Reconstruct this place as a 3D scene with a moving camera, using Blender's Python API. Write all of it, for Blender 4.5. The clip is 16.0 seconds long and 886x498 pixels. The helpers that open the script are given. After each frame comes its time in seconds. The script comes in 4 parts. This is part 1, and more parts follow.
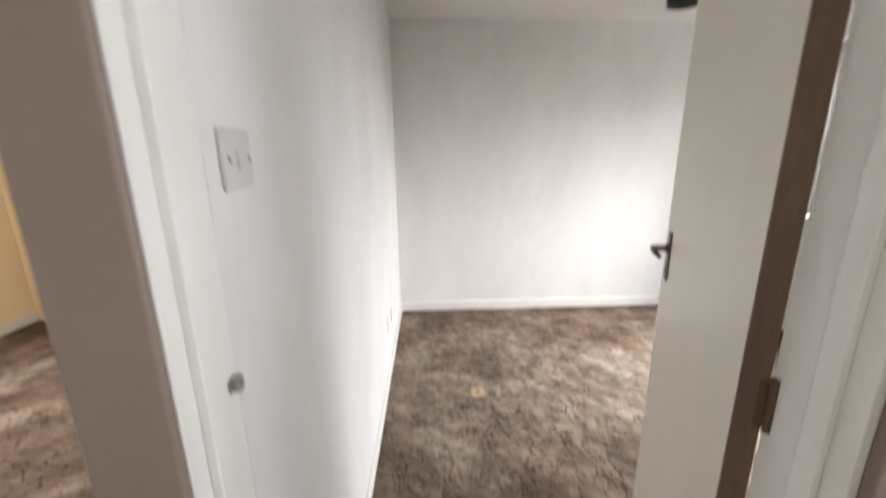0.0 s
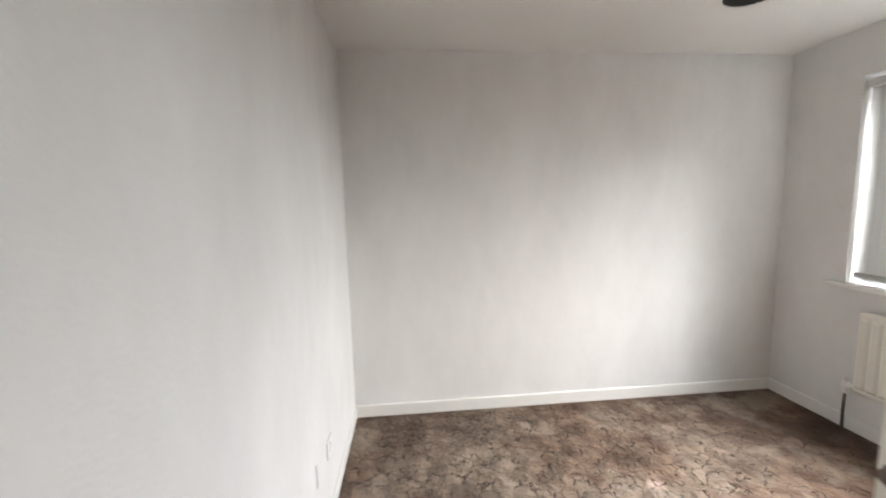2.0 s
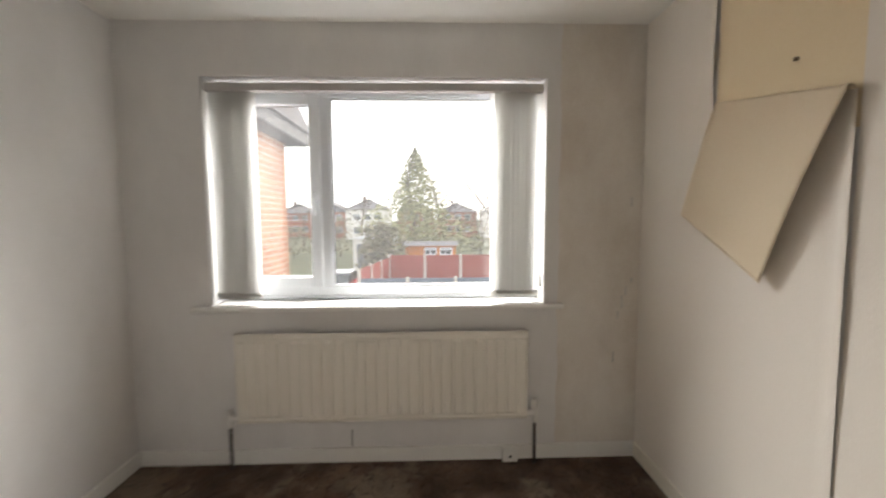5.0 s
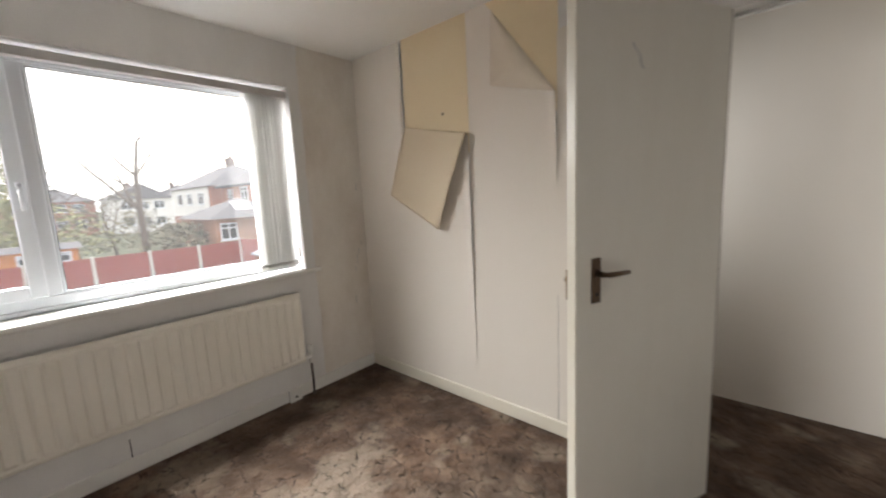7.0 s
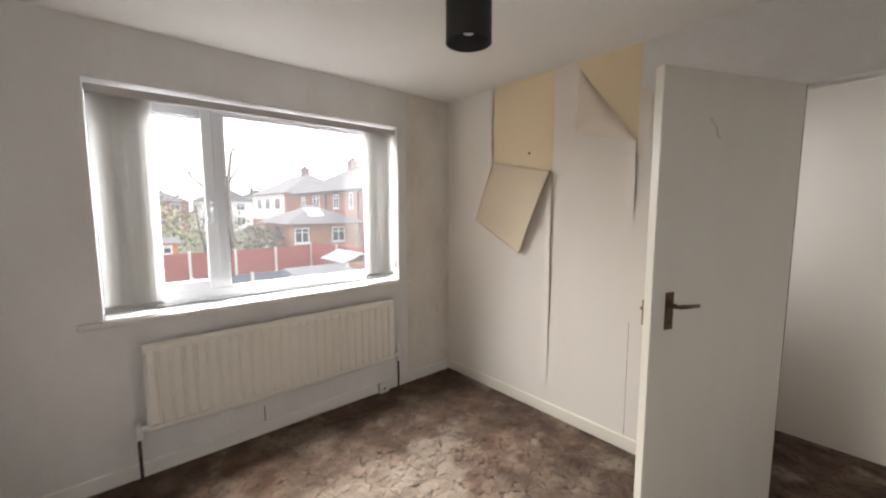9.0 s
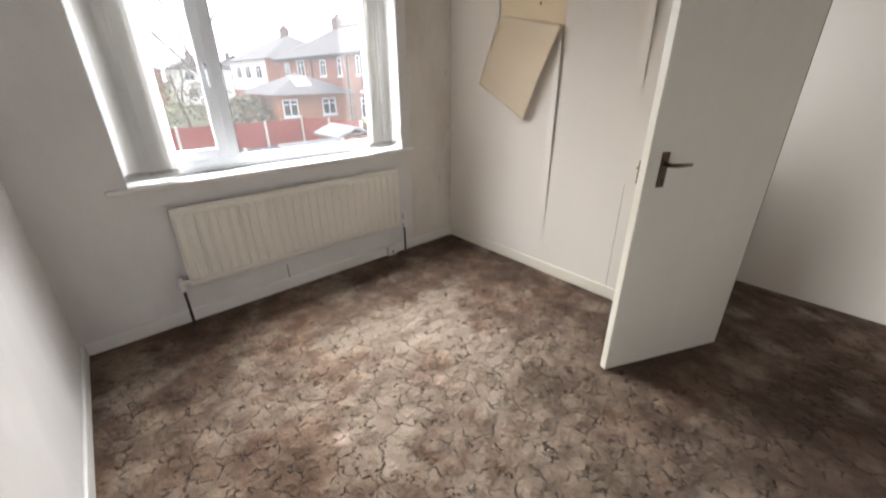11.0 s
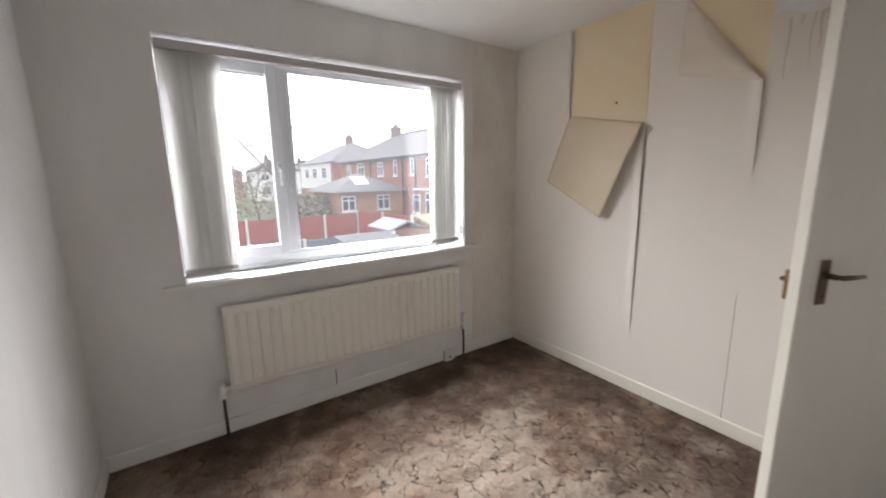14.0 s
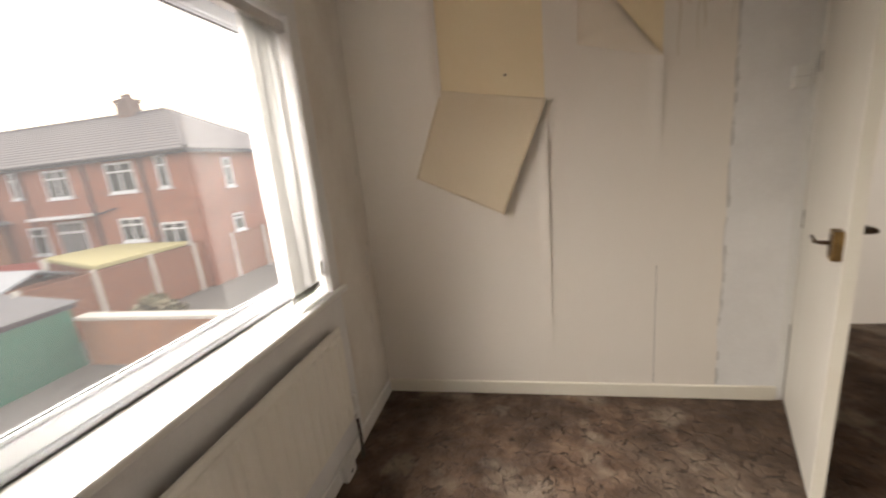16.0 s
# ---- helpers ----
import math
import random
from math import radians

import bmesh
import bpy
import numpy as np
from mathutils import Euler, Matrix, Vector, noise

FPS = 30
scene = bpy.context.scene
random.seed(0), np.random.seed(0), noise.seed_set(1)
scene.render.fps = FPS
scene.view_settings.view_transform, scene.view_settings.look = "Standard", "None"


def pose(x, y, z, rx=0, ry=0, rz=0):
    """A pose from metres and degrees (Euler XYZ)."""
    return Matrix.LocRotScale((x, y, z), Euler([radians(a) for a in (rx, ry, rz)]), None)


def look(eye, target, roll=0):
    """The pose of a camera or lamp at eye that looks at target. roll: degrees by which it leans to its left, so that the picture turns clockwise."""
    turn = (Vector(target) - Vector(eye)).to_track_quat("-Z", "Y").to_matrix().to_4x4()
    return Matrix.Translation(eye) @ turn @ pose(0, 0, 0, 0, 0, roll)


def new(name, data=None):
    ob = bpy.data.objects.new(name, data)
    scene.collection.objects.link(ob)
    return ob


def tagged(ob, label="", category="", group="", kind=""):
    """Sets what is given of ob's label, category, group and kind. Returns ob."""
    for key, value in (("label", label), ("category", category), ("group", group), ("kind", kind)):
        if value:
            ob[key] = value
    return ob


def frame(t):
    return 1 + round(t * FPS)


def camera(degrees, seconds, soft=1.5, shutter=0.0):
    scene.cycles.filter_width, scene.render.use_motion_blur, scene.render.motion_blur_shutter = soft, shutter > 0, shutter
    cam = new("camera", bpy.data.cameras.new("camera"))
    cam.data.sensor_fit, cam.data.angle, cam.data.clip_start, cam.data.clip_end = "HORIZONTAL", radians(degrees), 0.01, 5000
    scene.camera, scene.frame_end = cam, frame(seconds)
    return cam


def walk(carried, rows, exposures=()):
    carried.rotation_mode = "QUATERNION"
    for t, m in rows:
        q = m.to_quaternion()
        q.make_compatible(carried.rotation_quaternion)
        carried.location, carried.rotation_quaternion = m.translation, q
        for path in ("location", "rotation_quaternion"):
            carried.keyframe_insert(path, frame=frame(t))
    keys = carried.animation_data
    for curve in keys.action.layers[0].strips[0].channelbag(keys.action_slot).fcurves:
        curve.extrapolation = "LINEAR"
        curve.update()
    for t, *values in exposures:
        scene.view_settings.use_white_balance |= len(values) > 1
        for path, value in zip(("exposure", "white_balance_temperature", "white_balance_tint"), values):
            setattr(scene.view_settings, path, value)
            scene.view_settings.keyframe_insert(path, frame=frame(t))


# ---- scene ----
cam = camera(98.1, 16.0, soft=2.0, shutter=0.5)
PATH = [
    (0, (0.251, 0.578, 1.377), (0.32, 2.518, 0.897), -0.7),
    (0.5, (0.29, 0.704, 1.283), (0.341, 2.503, 0.41), 0.4),
    (1, (0.33, 0.84, 1.292), (0.338, 2.759, 0.727), 1.2),
    (1.5, (0.396, 1.072, 1.456), (0.377, 3.059, 1.222), -1),
    (2, (0.382, 1.333, 1.425), (0.556, 3.312, 1.193), -1.4),
    (2.5, (0.371, 1.659, 1.348), (0.738, 3.588, 0.971), -2.3),
    (3, (0.405, 2.03, 1.345), (1.059, 3.875, 0.942), -3.6),
    (3.5, (0.457, 2.332, 1.29), (1.769, 3.809, 0.986), -4.3),
    (4, (0.497, 2.491, 1.308), (2.306, 3.3, 1.041), -4.3),
    (4.5, (0.689, 2.357, 1.293), (2.654, 2.651, 1.062), -1.8),
    (5, (0.938, 2.212, 1.358), (2.931, 2.158, 1.202), -0.3),
    (5.2, (0.991, 2.216, 1.353), (2.975, 1.995, 1.226), -0.1),
    (7.3, (0.497, 3.054, 1.377), (1.677, 1.464, 1.095), -2.5),
    (7.5, (0.481, 3.096, 1.404), (1.6, 1.456, 1.163), -2.4),
    (7.7, (0.465, 3.113, 1.415), (1.566, 1.45, 1.267), -2.2),
    (8, (0.409, 3.157, 1.496), (1.577, 1.539, 1.372), -1.7),
    (8.5, (0.432, 3.271, 1.465), (1.795, 1.812, 1.361), -0.6),
    (8.7, (0.447, 3.302, 1.467), (1.915, 1.95, 1.343), -0.8),
    (10.8, (0.387, 3.465, 1.42), (1.797, 2.257, 0.677), -0.5),
    (11, (0.382, 3.457, 1.427), (1.761, 2.261, 0.608), -0.5),
    (11.5, (0.387, 3.427, 1.379), (1.609, 2.367, 0.203), -0.5),
    (12, (0.423, 3.445, 1.358), (1.517, 2.468, -0.003), 0.2),
    (12.5, (0.406, 3.437, 1.377), (1.715, 2.39, 0.286), -0.8),
    (13, (0.417, 3.471, 1.45), (1.958, 2.373, 0.805), -0.7),
    (13.5, (0.433, 3.436, 1.466), (2.092, 2.382, 1.094), -0.2),
    (14, (0.692, 3.398, 1.419), (2.313, 2.288, 1.048), -0.9),
    (14.5, (1.056, 3.379, 1.441), (2.582, 2.151, 1.039), -2.4),
    (15, (1.434, 3.287, 1.433), (2.829, 1.919, 1.007), -4),
    (15.5, (1.796, 3.272, 1.424), (2.784, 1.593, 0.972), -5),
    (16, (2.111, 3.229, 1.456), (2.515, 1.322, 1.008), -5.6),
]
EXPOSURES = [
    (0.0, 0.86, 6500, 12), (0.5, 0.84, 6350, 11), (1.0, 0.8, 6450, 11), (1.5, 0.72, 6550, 11), (2.0, 0.64, 6500, 11), (2.5, 0.4, 6500, 11), (3.2, 0.14, 6450, 11), (4.0, -0.08, 6500, 11),
    (5.0, 0.0, 7000, 11), (7.5, 0.1, 6750, 12), (8.2, 0.16, 6750, 13), (8.7, 0.2, 6750, 13), (11.0, 0.33, 6550, 12), (11.5, 0.45, 6450, 12), (12.0, 0.78, 6200, 12), (12.5, 0.76, 6050, 12),
    (13.0, 0.52, 6200, 12), (13.5, 0.33, 6350, 12), (14.2, -0.06, 6500, 14), (14.8, -0.2, 6700, 14), (15.3, -0.28, 6750, 14), (16.0, -0.26, 7550, 15),
]
walk(cam, [(t, look(eye, target, roll)) for t, eye, target, roll in PATH], EXPOSURES)

# ---- world and light ----
world = bpy.data.worlds.new("sky")
scene.world = world
world.use_nodes = True
wn, wl = world.node_tree.nodes, world.node_tree.links
bg = wn["Background"]
sky = wn.new("ShaderNodeTexSky")
sky.sky_type, sky.sun_disc = "NISHITA", False
sky.sun_elevation, sky.sun_rotation = radians(24), radians(126)
sky.air_density, sky.dust_density, sky.ozone_density = 1.0, 6.0, 0.6
cloud = wn.new("ShaderNodeMixRGB")
cloud.inputs["Fac"].default_value = 0.72
cloud.inputs["Color2"].default_value = (19.0, 19.4, 20.0, 1)
wl.new(sky.outputs["Color"], cloud.inputs["Color1"])
wl.new(cloud.outputs["Color"], bg.inputs["Color"])
bg.inputs["Strength"].default_value = 0.15
sun = new("sun", bpy.data.lights.new("sun", "SUN"))
sun.data.energy, sun.data.angle, sun.data.color = 2.4, radians(60), (1.0, 0.99, 0.97)
sun.matrix_world = look((80, -58, 44), (0, 0, 0))


def window_light(name, watts, m, wide, high):
    """A skylight-coloured area lamp at an opening, known or added."""
    ob = new(name, bpy.data.lights.new(name, "AREA"))
    ob.data.shape, ob.data.size, ob.data.size_y, ob.data.energy = "RECTANGLE", wide, high, watts
    ob.data.color, ob.data.spread = (0.93, 0.965, 1.0), radians(128)
    ob.matrix_world = m
    return ob


window_light("window_light", 222.0, look((3.95, 2.504, 2.38), (2.95, 2.504, 1.28)), 2.3, 1.2)
# added fill lamp that brightens the landing; no window is known there
window_light("landing_fill_light", 5.0, look((1.31, 0.53, 1.52), (0.0, 0.53, 1.3)), 0.56, 1.12)
window_light("neighbour_window_light", 42.0, look((-1.7, 3.98, 1.5), (-1.7, 2.5, 1.1)), 1.9, 1.25)


# ---- materials ----
def material(name, base, rough=0.6, metal=0.0, other=None, scale=3.0, grain=0.0, fine=200.0, bump=0.0, stretch=(1, 1, 1), mix=0.5, spec=0.5):
    """A paint-like surface: large soft stains towards `other`, fine grain and relief."""
    m = bpy.data.materials.new(name)
    m.use_nodes = True
    n, k = m.node_tree.nodes, m.node_tree.links
    b = n["Principled BSDF"]
    b.inputs["Base Color"].default_value = (*base, 1)
    b.inputs["Roughness"].default_value, b.inputs["Metallic"].default_value = rough, metal
    b.inputs["Specular IOR Level"].default_value = spec
    geo = n.new("ShaderNodeNewGeometry")
    mp = n.new("ShaderNodeMapping")
    mp.inputs["Scale"].default_value = stretch
    k.new(geo.outputs["Position"], mp.inputs["Vector"])
    big, small = n.new("ShaderNodeTexNoise"), n.new("ShaderNodeTexNoise")
    big.inputs["Scale"].default_value, big.inputs["Detail"].default_value, big.inputs["Roughness"].default_value = scale, 6, 0.6
    small.inputs["Scale"].default_value, small.inputs["Detail"].default_value = fine, 3
    k.new(mp.outputs["Vector"], big.inputs["Vector"])
    k.new(mp.outputs["Vector"], small.inputs["Vector"])
    ramp = n.new("ShaderNodeMapRange")
    ramp.inputs["From Min"].default_value, ramp.inputs["From Max"].default_value = 0.35, 0.7
    ramp.inputs["To Max"].default_value = mix
    k.new(big.outputs["Fac"], ramp.inputs["Value"])
    c1 = n.new("ShaderNodeMixRGB")
    c1.inputs["Color1"].default_value = (*base, 1)
    c1.inputs["Color2"].default_value = (*(other or [0.85 * v for v in base]), 1)
    k.new(ramp.outputs["Result"], c1.inputs["Fac"])
    c2 = n.new("ShaderNodeMixRGB")
    c2.blend_type = "OVERLAY"
    c2.inputs["Fac"].default_value = grain
    k.new(c1.outputs["Color"], c2.inputs["Color1"])
    k.new(small.outputs["Fac"], c2.inputs["Color2"])
    k.new(c2.outputs["Color"], b.inputs["Base Color"])
    if bump:
        bp = n.new("ShaderNodeBump")
        bp.inputs["Strength"].default_value, bp.inputs["Distance"].default_value = min(1, bump), 0.004
        k.new(small.outputs["Fac"], bp.inputs["Height"])
        k.new(bp.outputs["Normal"], b.inputs["Normal"])
    return m


def carpet_material():
    """Sculpted brown pile carpet: carved wandering outlines, worn middle with painted-in light, reddish and pale
    patches.
    """
    m = bpy.data.materials.new("carpet")
    m.use_nodes = True
    n, k = m.node_tree.nodes, m.node_tree.links
    b = n["Principled BSDF"]
    b.inputs["Roughness"].default_value, b.inputs["Specular IOR Level"].default_value = 0.95, 0.1
    b.inputs["Sheen Weight"].default_value, b.inputs["Sheen Roughness"].default_value = 0.06, 0.6
    geo = n.new("ShaderNodeNewGeometry")

    def tex(kind, scale, vec, **kw):
        t = n.new(kind)
        t.inputs["Scale"].default_value = scale
        for key, v in kw.items():
            t.inputs[key].default_value = v
        k.new(vec, t.inputs["Vector"])
        return t

    def remap(src, a, c, lo=0.0, hi=1.0):
        r = n.new("ShaderNodeMapRange")
        for key, v in zip(("From Min", "From Max", "To Min", "To Max"), (a, c, lo, hi)):
            r.inputs[key].default_value = v
        k.new(src, r.inputs["Value"])
        return r.outputs["Result"]

    def blend(fac, c1, c2, how="MIX"):
        x = n.new("ShaderNodeMixRGB")
        x.blend_type = how
        for key, v in (("Fac", fac), ("Color1", c1), ("Color2", c2)):
            if isinstance(v, (tuple, float)):
                x.inputs[key].default_value = (*v, 1) if isinstance(v, tuple) else v
            else:
                k.new(v, x.inputs[key])
        return x.outputs["Color"]

    def math_(op, a, c):
        x = n.new("ShaderNodeMath")
        x.operation = op
        for s, v in zip(x.inputs, (a, c)):
            if isinstance(v, float):
                s.default_value = v
            else:
                k.new(v, s)
        return x.outputs["Value"]

    pos = geo.outputs["Position"]
    warp = tex("ShaderNodeTexNoise", 15.0, pos, Detail=3.0)
    add = n.new("ShaderNodeMixRGB")
    add.blend_type, add.inputs["Fac"].default_value = "ADD", 0.055
    k.new(pos, add.inputs["Color1"])
    k.new(warp.outputs["Color"], add.inputs["Color2"])
    add2 = n.new("ShaderNodeMixRGB")
    add2.blend_type, add2.inputs["Fac"].default_value = "ADD", 0.05
    k.new(add.outputs["Color"], add2.inputs["Color1"])
    k.new(tex("ShaderNodeTexNoise", 34.0, pos, Detail=1.0).outputs["Color"], add2.inputs["Color2"])
    add = add2
    cell = n.new("ShaderNodeTexVoronoi")
    cell.feature = "DISTANCE_TO_EDGE"
    cell.inputs["Scale"].default_value = 10.5
    k.new(add.outputs["Color"], cell.inputs["Vector"])
    uneven = math_("MULTIPLY", remap(tex("ShaderNodeTexNoise", 30.0, pos, Detail=2.0).outputs["Fac"], 0.35, 0.65), 0.045)
    line = remap(math_("ADD", cell.outputs["Distance"], uneven), 0.014, 0.075, 1.0, 0.0)
    gate = remap(tex("ShaderNodeTexNoise", 14.0, pos, Detail=3.0).outputs["Fac"], 0.44, 0.56)
    carve = math_("MULTIPLY", line, gate)
    lobe = n.new("ShaderNodeTexVoronoi")
    lobe.feature = "SMOOTH_F1"
    lobe.inputs["Scale"].default_value = 10.5
    k.new(add.outputs["Color"], lobe.inputs["Vector"])
    sep = n.new("ShaderNodeSeparateXYZ")
    k.new(pos, sep.inputs["Vector"])
    # the trodden middle is worn pale and flat, with daylight on it painted in
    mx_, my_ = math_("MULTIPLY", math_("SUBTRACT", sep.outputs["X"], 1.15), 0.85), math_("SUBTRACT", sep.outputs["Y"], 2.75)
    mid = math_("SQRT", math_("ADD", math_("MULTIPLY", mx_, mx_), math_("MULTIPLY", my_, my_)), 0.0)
    trod_lit = math_("ADD", mid, math_("MULTIPLY", tex("ShaderNodeTexNoise", 1.6, pos, Detail=4.0).outputs["Fac"], 1.1))
    patch = remap(trod_lit, 1.15, 1.85, 1.0, 0.0)

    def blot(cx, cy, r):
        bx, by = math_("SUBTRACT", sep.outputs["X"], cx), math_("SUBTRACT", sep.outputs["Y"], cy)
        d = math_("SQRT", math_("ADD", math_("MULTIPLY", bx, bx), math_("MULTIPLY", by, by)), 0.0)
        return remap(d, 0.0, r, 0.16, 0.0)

    mottle = tex("ShaderNodeTexNoise", 7.0, pos, Detail=4.0, Roughness=0.55).outputs["Fac"]
    cloudy = tex("ShaderNodeTexNoise", 2.6, pos, Detail=4.0, Roughness=0.55).outputs["Fac"]
    ruddy = tex("ShaderNodeTexNoise", 1.9, add.outputs["Color"], Detail=5.0, Roughness=0.6).outputs["Fac"]
    tuft = tex("ShaderNodeTexNoise", 190.0, pos, Detail=3.0).outputs["Fac"]
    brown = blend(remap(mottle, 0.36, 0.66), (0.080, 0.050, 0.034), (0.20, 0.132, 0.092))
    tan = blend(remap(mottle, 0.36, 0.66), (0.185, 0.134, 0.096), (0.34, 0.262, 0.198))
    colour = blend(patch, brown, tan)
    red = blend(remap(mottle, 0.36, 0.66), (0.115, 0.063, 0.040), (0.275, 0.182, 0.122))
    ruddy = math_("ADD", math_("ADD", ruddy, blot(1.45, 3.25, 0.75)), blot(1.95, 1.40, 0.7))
    # pale streak mid-floor; the door side's shade is painted in as a dark blot
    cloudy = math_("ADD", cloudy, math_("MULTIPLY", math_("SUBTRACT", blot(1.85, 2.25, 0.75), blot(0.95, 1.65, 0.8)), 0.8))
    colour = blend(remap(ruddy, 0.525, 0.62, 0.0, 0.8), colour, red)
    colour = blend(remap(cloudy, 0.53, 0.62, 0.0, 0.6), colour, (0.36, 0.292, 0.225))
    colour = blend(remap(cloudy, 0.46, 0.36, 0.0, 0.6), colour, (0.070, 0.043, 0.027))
    # bleached spots with shapes of their own
    for cx, cy, r, tone in ((0.52, 2.59, 0.05, (0.62, 0.45, 0.27)), (1.57, 3.01, 0.035, (0.6, 0.44, 0.36))):
        dx, dy = math_("SUBTRACT", sep.outputs["X"], cx), math_("SUBTRACT", sep.outputs["Y"], cy)
        d = math_("SQRT", math_("ADD", math_("MULTIPLY", dx, dx), math_("MULTIPLY", dy, dy)), 0.0)
        d = math_("ADD", d, math_("MULTIPLY", mottle, 0.06))
        colour = blend(remap(d, r + 0.01, r + 0.05, 0.85, 0.0), colour, tone)
    colour = blend(remap(tuft, 0.3, 0.7, 0.32, 0.0), colour, (0.055, 0.036, 0.025))
    colour = blend(math_("MULTIPLY", carve, 0.82), colour, (0.030, 0.019, 0.012))
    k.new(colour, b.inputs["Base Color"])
    height = math_("SUBTRACT", math_("MULTIPLY", tuft, 0.35), carve)
    height = math_("SUBTRACT", height, math_("MULTIPLY", lobe.outputs["Distance"], 2.2))
    bp = n.new("ShaderNodeBump")
    bp.inputs["Strength"].default_value, bp.inputs["Distance"].default_value = 1.0, 0.023
    k.new(height, bp.inputs["Height"])
    k.new(bp.outputs["Normal"], b.inputs["Normal"])
    return m


def brick_material(name, c1, c2, mortar, along="x"):
    m = bpy.data.materials.new(name)
    m.use_nodes = True
    n, k = m.node_tree.nodes, m.node_tree.links
    b = n["Principled BSDF"]
    b.inputs["Roughness"].default_value = 0.9
    geo = n.new("ShaderNodeNewGeometry")
    sep, com = n.new("ShaderNodeSeparateXYZ"), n.new("ShaderNodeCombineXYZ")
    k.new(geo.outputs["Position"], sep.inputs["Vector"])
    both = n.new("ShaderNodeMath")
    k.new(sep.outputs["X"], both.inputs[0])
    k.new(sep.outputs["Y"], both.inputs[1])
    k.new(both.outputs["Value"], com.inputs["X"])
    k.new(sep.outputs["Z"], com.inputs["Y"])
    t = n.new("ShaderNodeTexBrick")
    t.inputs["Scale"].default_value = 1.0
    t.inputs["Brick Width"].default_value, t.inputs["Row Height"].default_value, t.inputs["Mortar Size"].default_value = 0.225, 0.075, 0.006
    for key, v in (("Color1", c1), ("Color2", c2), ("Mortar", mortar)):
        t.inputs[key].default_value = (*v, 1)
    k.new(com.outputs["Vector"], t.inputs["Vector"])
    ns = n.new("ShaderNodeTexNoise")
    ns.inputs["Scale"].default_value = 0.9
    k.new(geo.outputs["Position"], ns.inputs["Vector"])
    mx = n.new("ShaderNodeMixRGB")
    mx.blend_type, mx.inputs["Fac"].default_value = "OVERLAY", 0.35
    k.new(t.outputs["Color"], mx.inputs["Color1"])
    k.new(ns.outputs["Fac"], mx.inputs["Color2"])
    k.new(mx.outputs["Color"], b.inputs["Base Color"])
    bp = n.new("ShaderNodeBump")
    bp.inputs["Distance"].default_value = 0.01
    k.new(t.outputs["Fac"], bp.inputs["Height"])
    bp.invert = True
    k.new(bp.outputs["Normal"], b.inputs["Normal"])
    return m


def glass_material(name, tint=(1, 1, 1), haze=0.0115):
    """Clear glass; its thin pale film stands in for haze and lens glare."""
    m = bpy.data.materials.new(name)
    m.use_nodes = True
    n, k = m.node_tree.nodes, m.node_tree.links
    n.remove(n["Principled BSDF"])
    clear, gloss, mx = n.new("ShaderNodeBsdfTransparent"), n.new("ShaderNodeBsdfGlossy"), n.new("ShaderNodeMixShader")
    clear.inputs["Color"].default_value = (*tint, 1)
    gloss.inputs["Roughness"].default_value = 0.01
    mx.inputs["Fac"].default_value = 0.035
    k.new(clear.outputs["BSDF"], mx.inputs[1])
    k.new(gloss.outputs["BSDF"], mx.inputs[2])
    haze_film, veil = n.new("ShaderNodeBsdfTranslucent"), n.new("ShaderNodeMixShader")
    haze_film.inputs["Color"].default_value = (0.9, 0.92, 0.95, 1)
    veil.inputs["Fac"].default_value = haze
    k.new(mx.outputs["Shader"], veil.inputs[1])
    k.new(haze_film.outputs["BSDF"], veil.inputs[2])
    k.new(veil.outputs["Shader"], n["Material Output"].inputs["Surface"])
    return m


def fabric_material():
    m = material("blind_fabric", (0.72, 0.71, 0.685), 0.9, other=(0.69, 0.68, 0.655), scale=6, grain=0.12, fine=300, bump=0.3, stretch=(3, 3, 0.6))
    n, k = m.node_tree.nodes, m.node_tree.links
    tr, mx = n.new("ShaderNodeBsdfTranslucent"), n.new("ShaderNodeMixShader")
    tr.inputs["Color"].default_value = (0.70, 0.70, 0.69, 1)
    mx.inputs["Fac"].default_value = 0.42
    k.new(n["Principled BSDF"].outputs["BSDF"], mx.inputs[1])
    k.new(tr.outputs["BSDF"], mx.inputs[2])
    k.new(mx.outputs["Shader"], n["Material Output"].inputs["Surface"])
    return m


def leaf_material(name, a, b_):
    m = bpy.data.materials.new(name)
    m.use_nodes = True
    n, k = m.node_tree.nodes, m.node_tree.links
    geo, mx = n.new("ShaderNodeNewGeometry"), n.new("ShaderNodeMixRGB")
    mx.inputs["Color1"].default_value, mx.inputs["Color2"].default_value = (*a, 1), (*b_, 1)
    k.new(geo.outputs["Random Per Island"], mx.inputs["Fac"])
    k.new(mx.outputs["Color"], n["Principled BSDF"].inputs["Base Color"])
    n["Principled BSDF"].inputs["Roughness"].default_value = 0.8
    return m


WALL = material("wall_paint", (0.76, 0.75, 0.735), 0.75, other=(0.66, 0.645, 0.63), scale=2.0, grain=0.10, fine=120, bump=0.35, stretch=(1.6, 1.6, 0.7), mix=0.8)
CEIL = material("ceiling_paint", (0.78, 0.765, 0.73), 0.85, other=(0.72, 0.70, 0.66), scale=1.3, grain=0.06, fine=90, bump=0.2)
PLASTER = material("patched_plaster", (0.78, 0.772, 0.755), 0.8, other=(0.67, 0.655, 0.635), scale=3.2, grain=0.12, fine=70, bump=0.4, mix=0.7)
PAPER = material("wallpaper", (0.77, 0.72, 0.65), 0.75, other=(0.735, 0.675, 0.595), scale=1.7, grain=0.10, fine=240, bump=0.3, stretch=(1.5, 1.5, 0.35))
PAPER_BACK = material("wallpaper_back", (0.69, 0.59, 0.44), 0.85, other=(0.64, 0.54, 0.39), scale=2.5, grain=0.08, fine=160, bump=0.15)
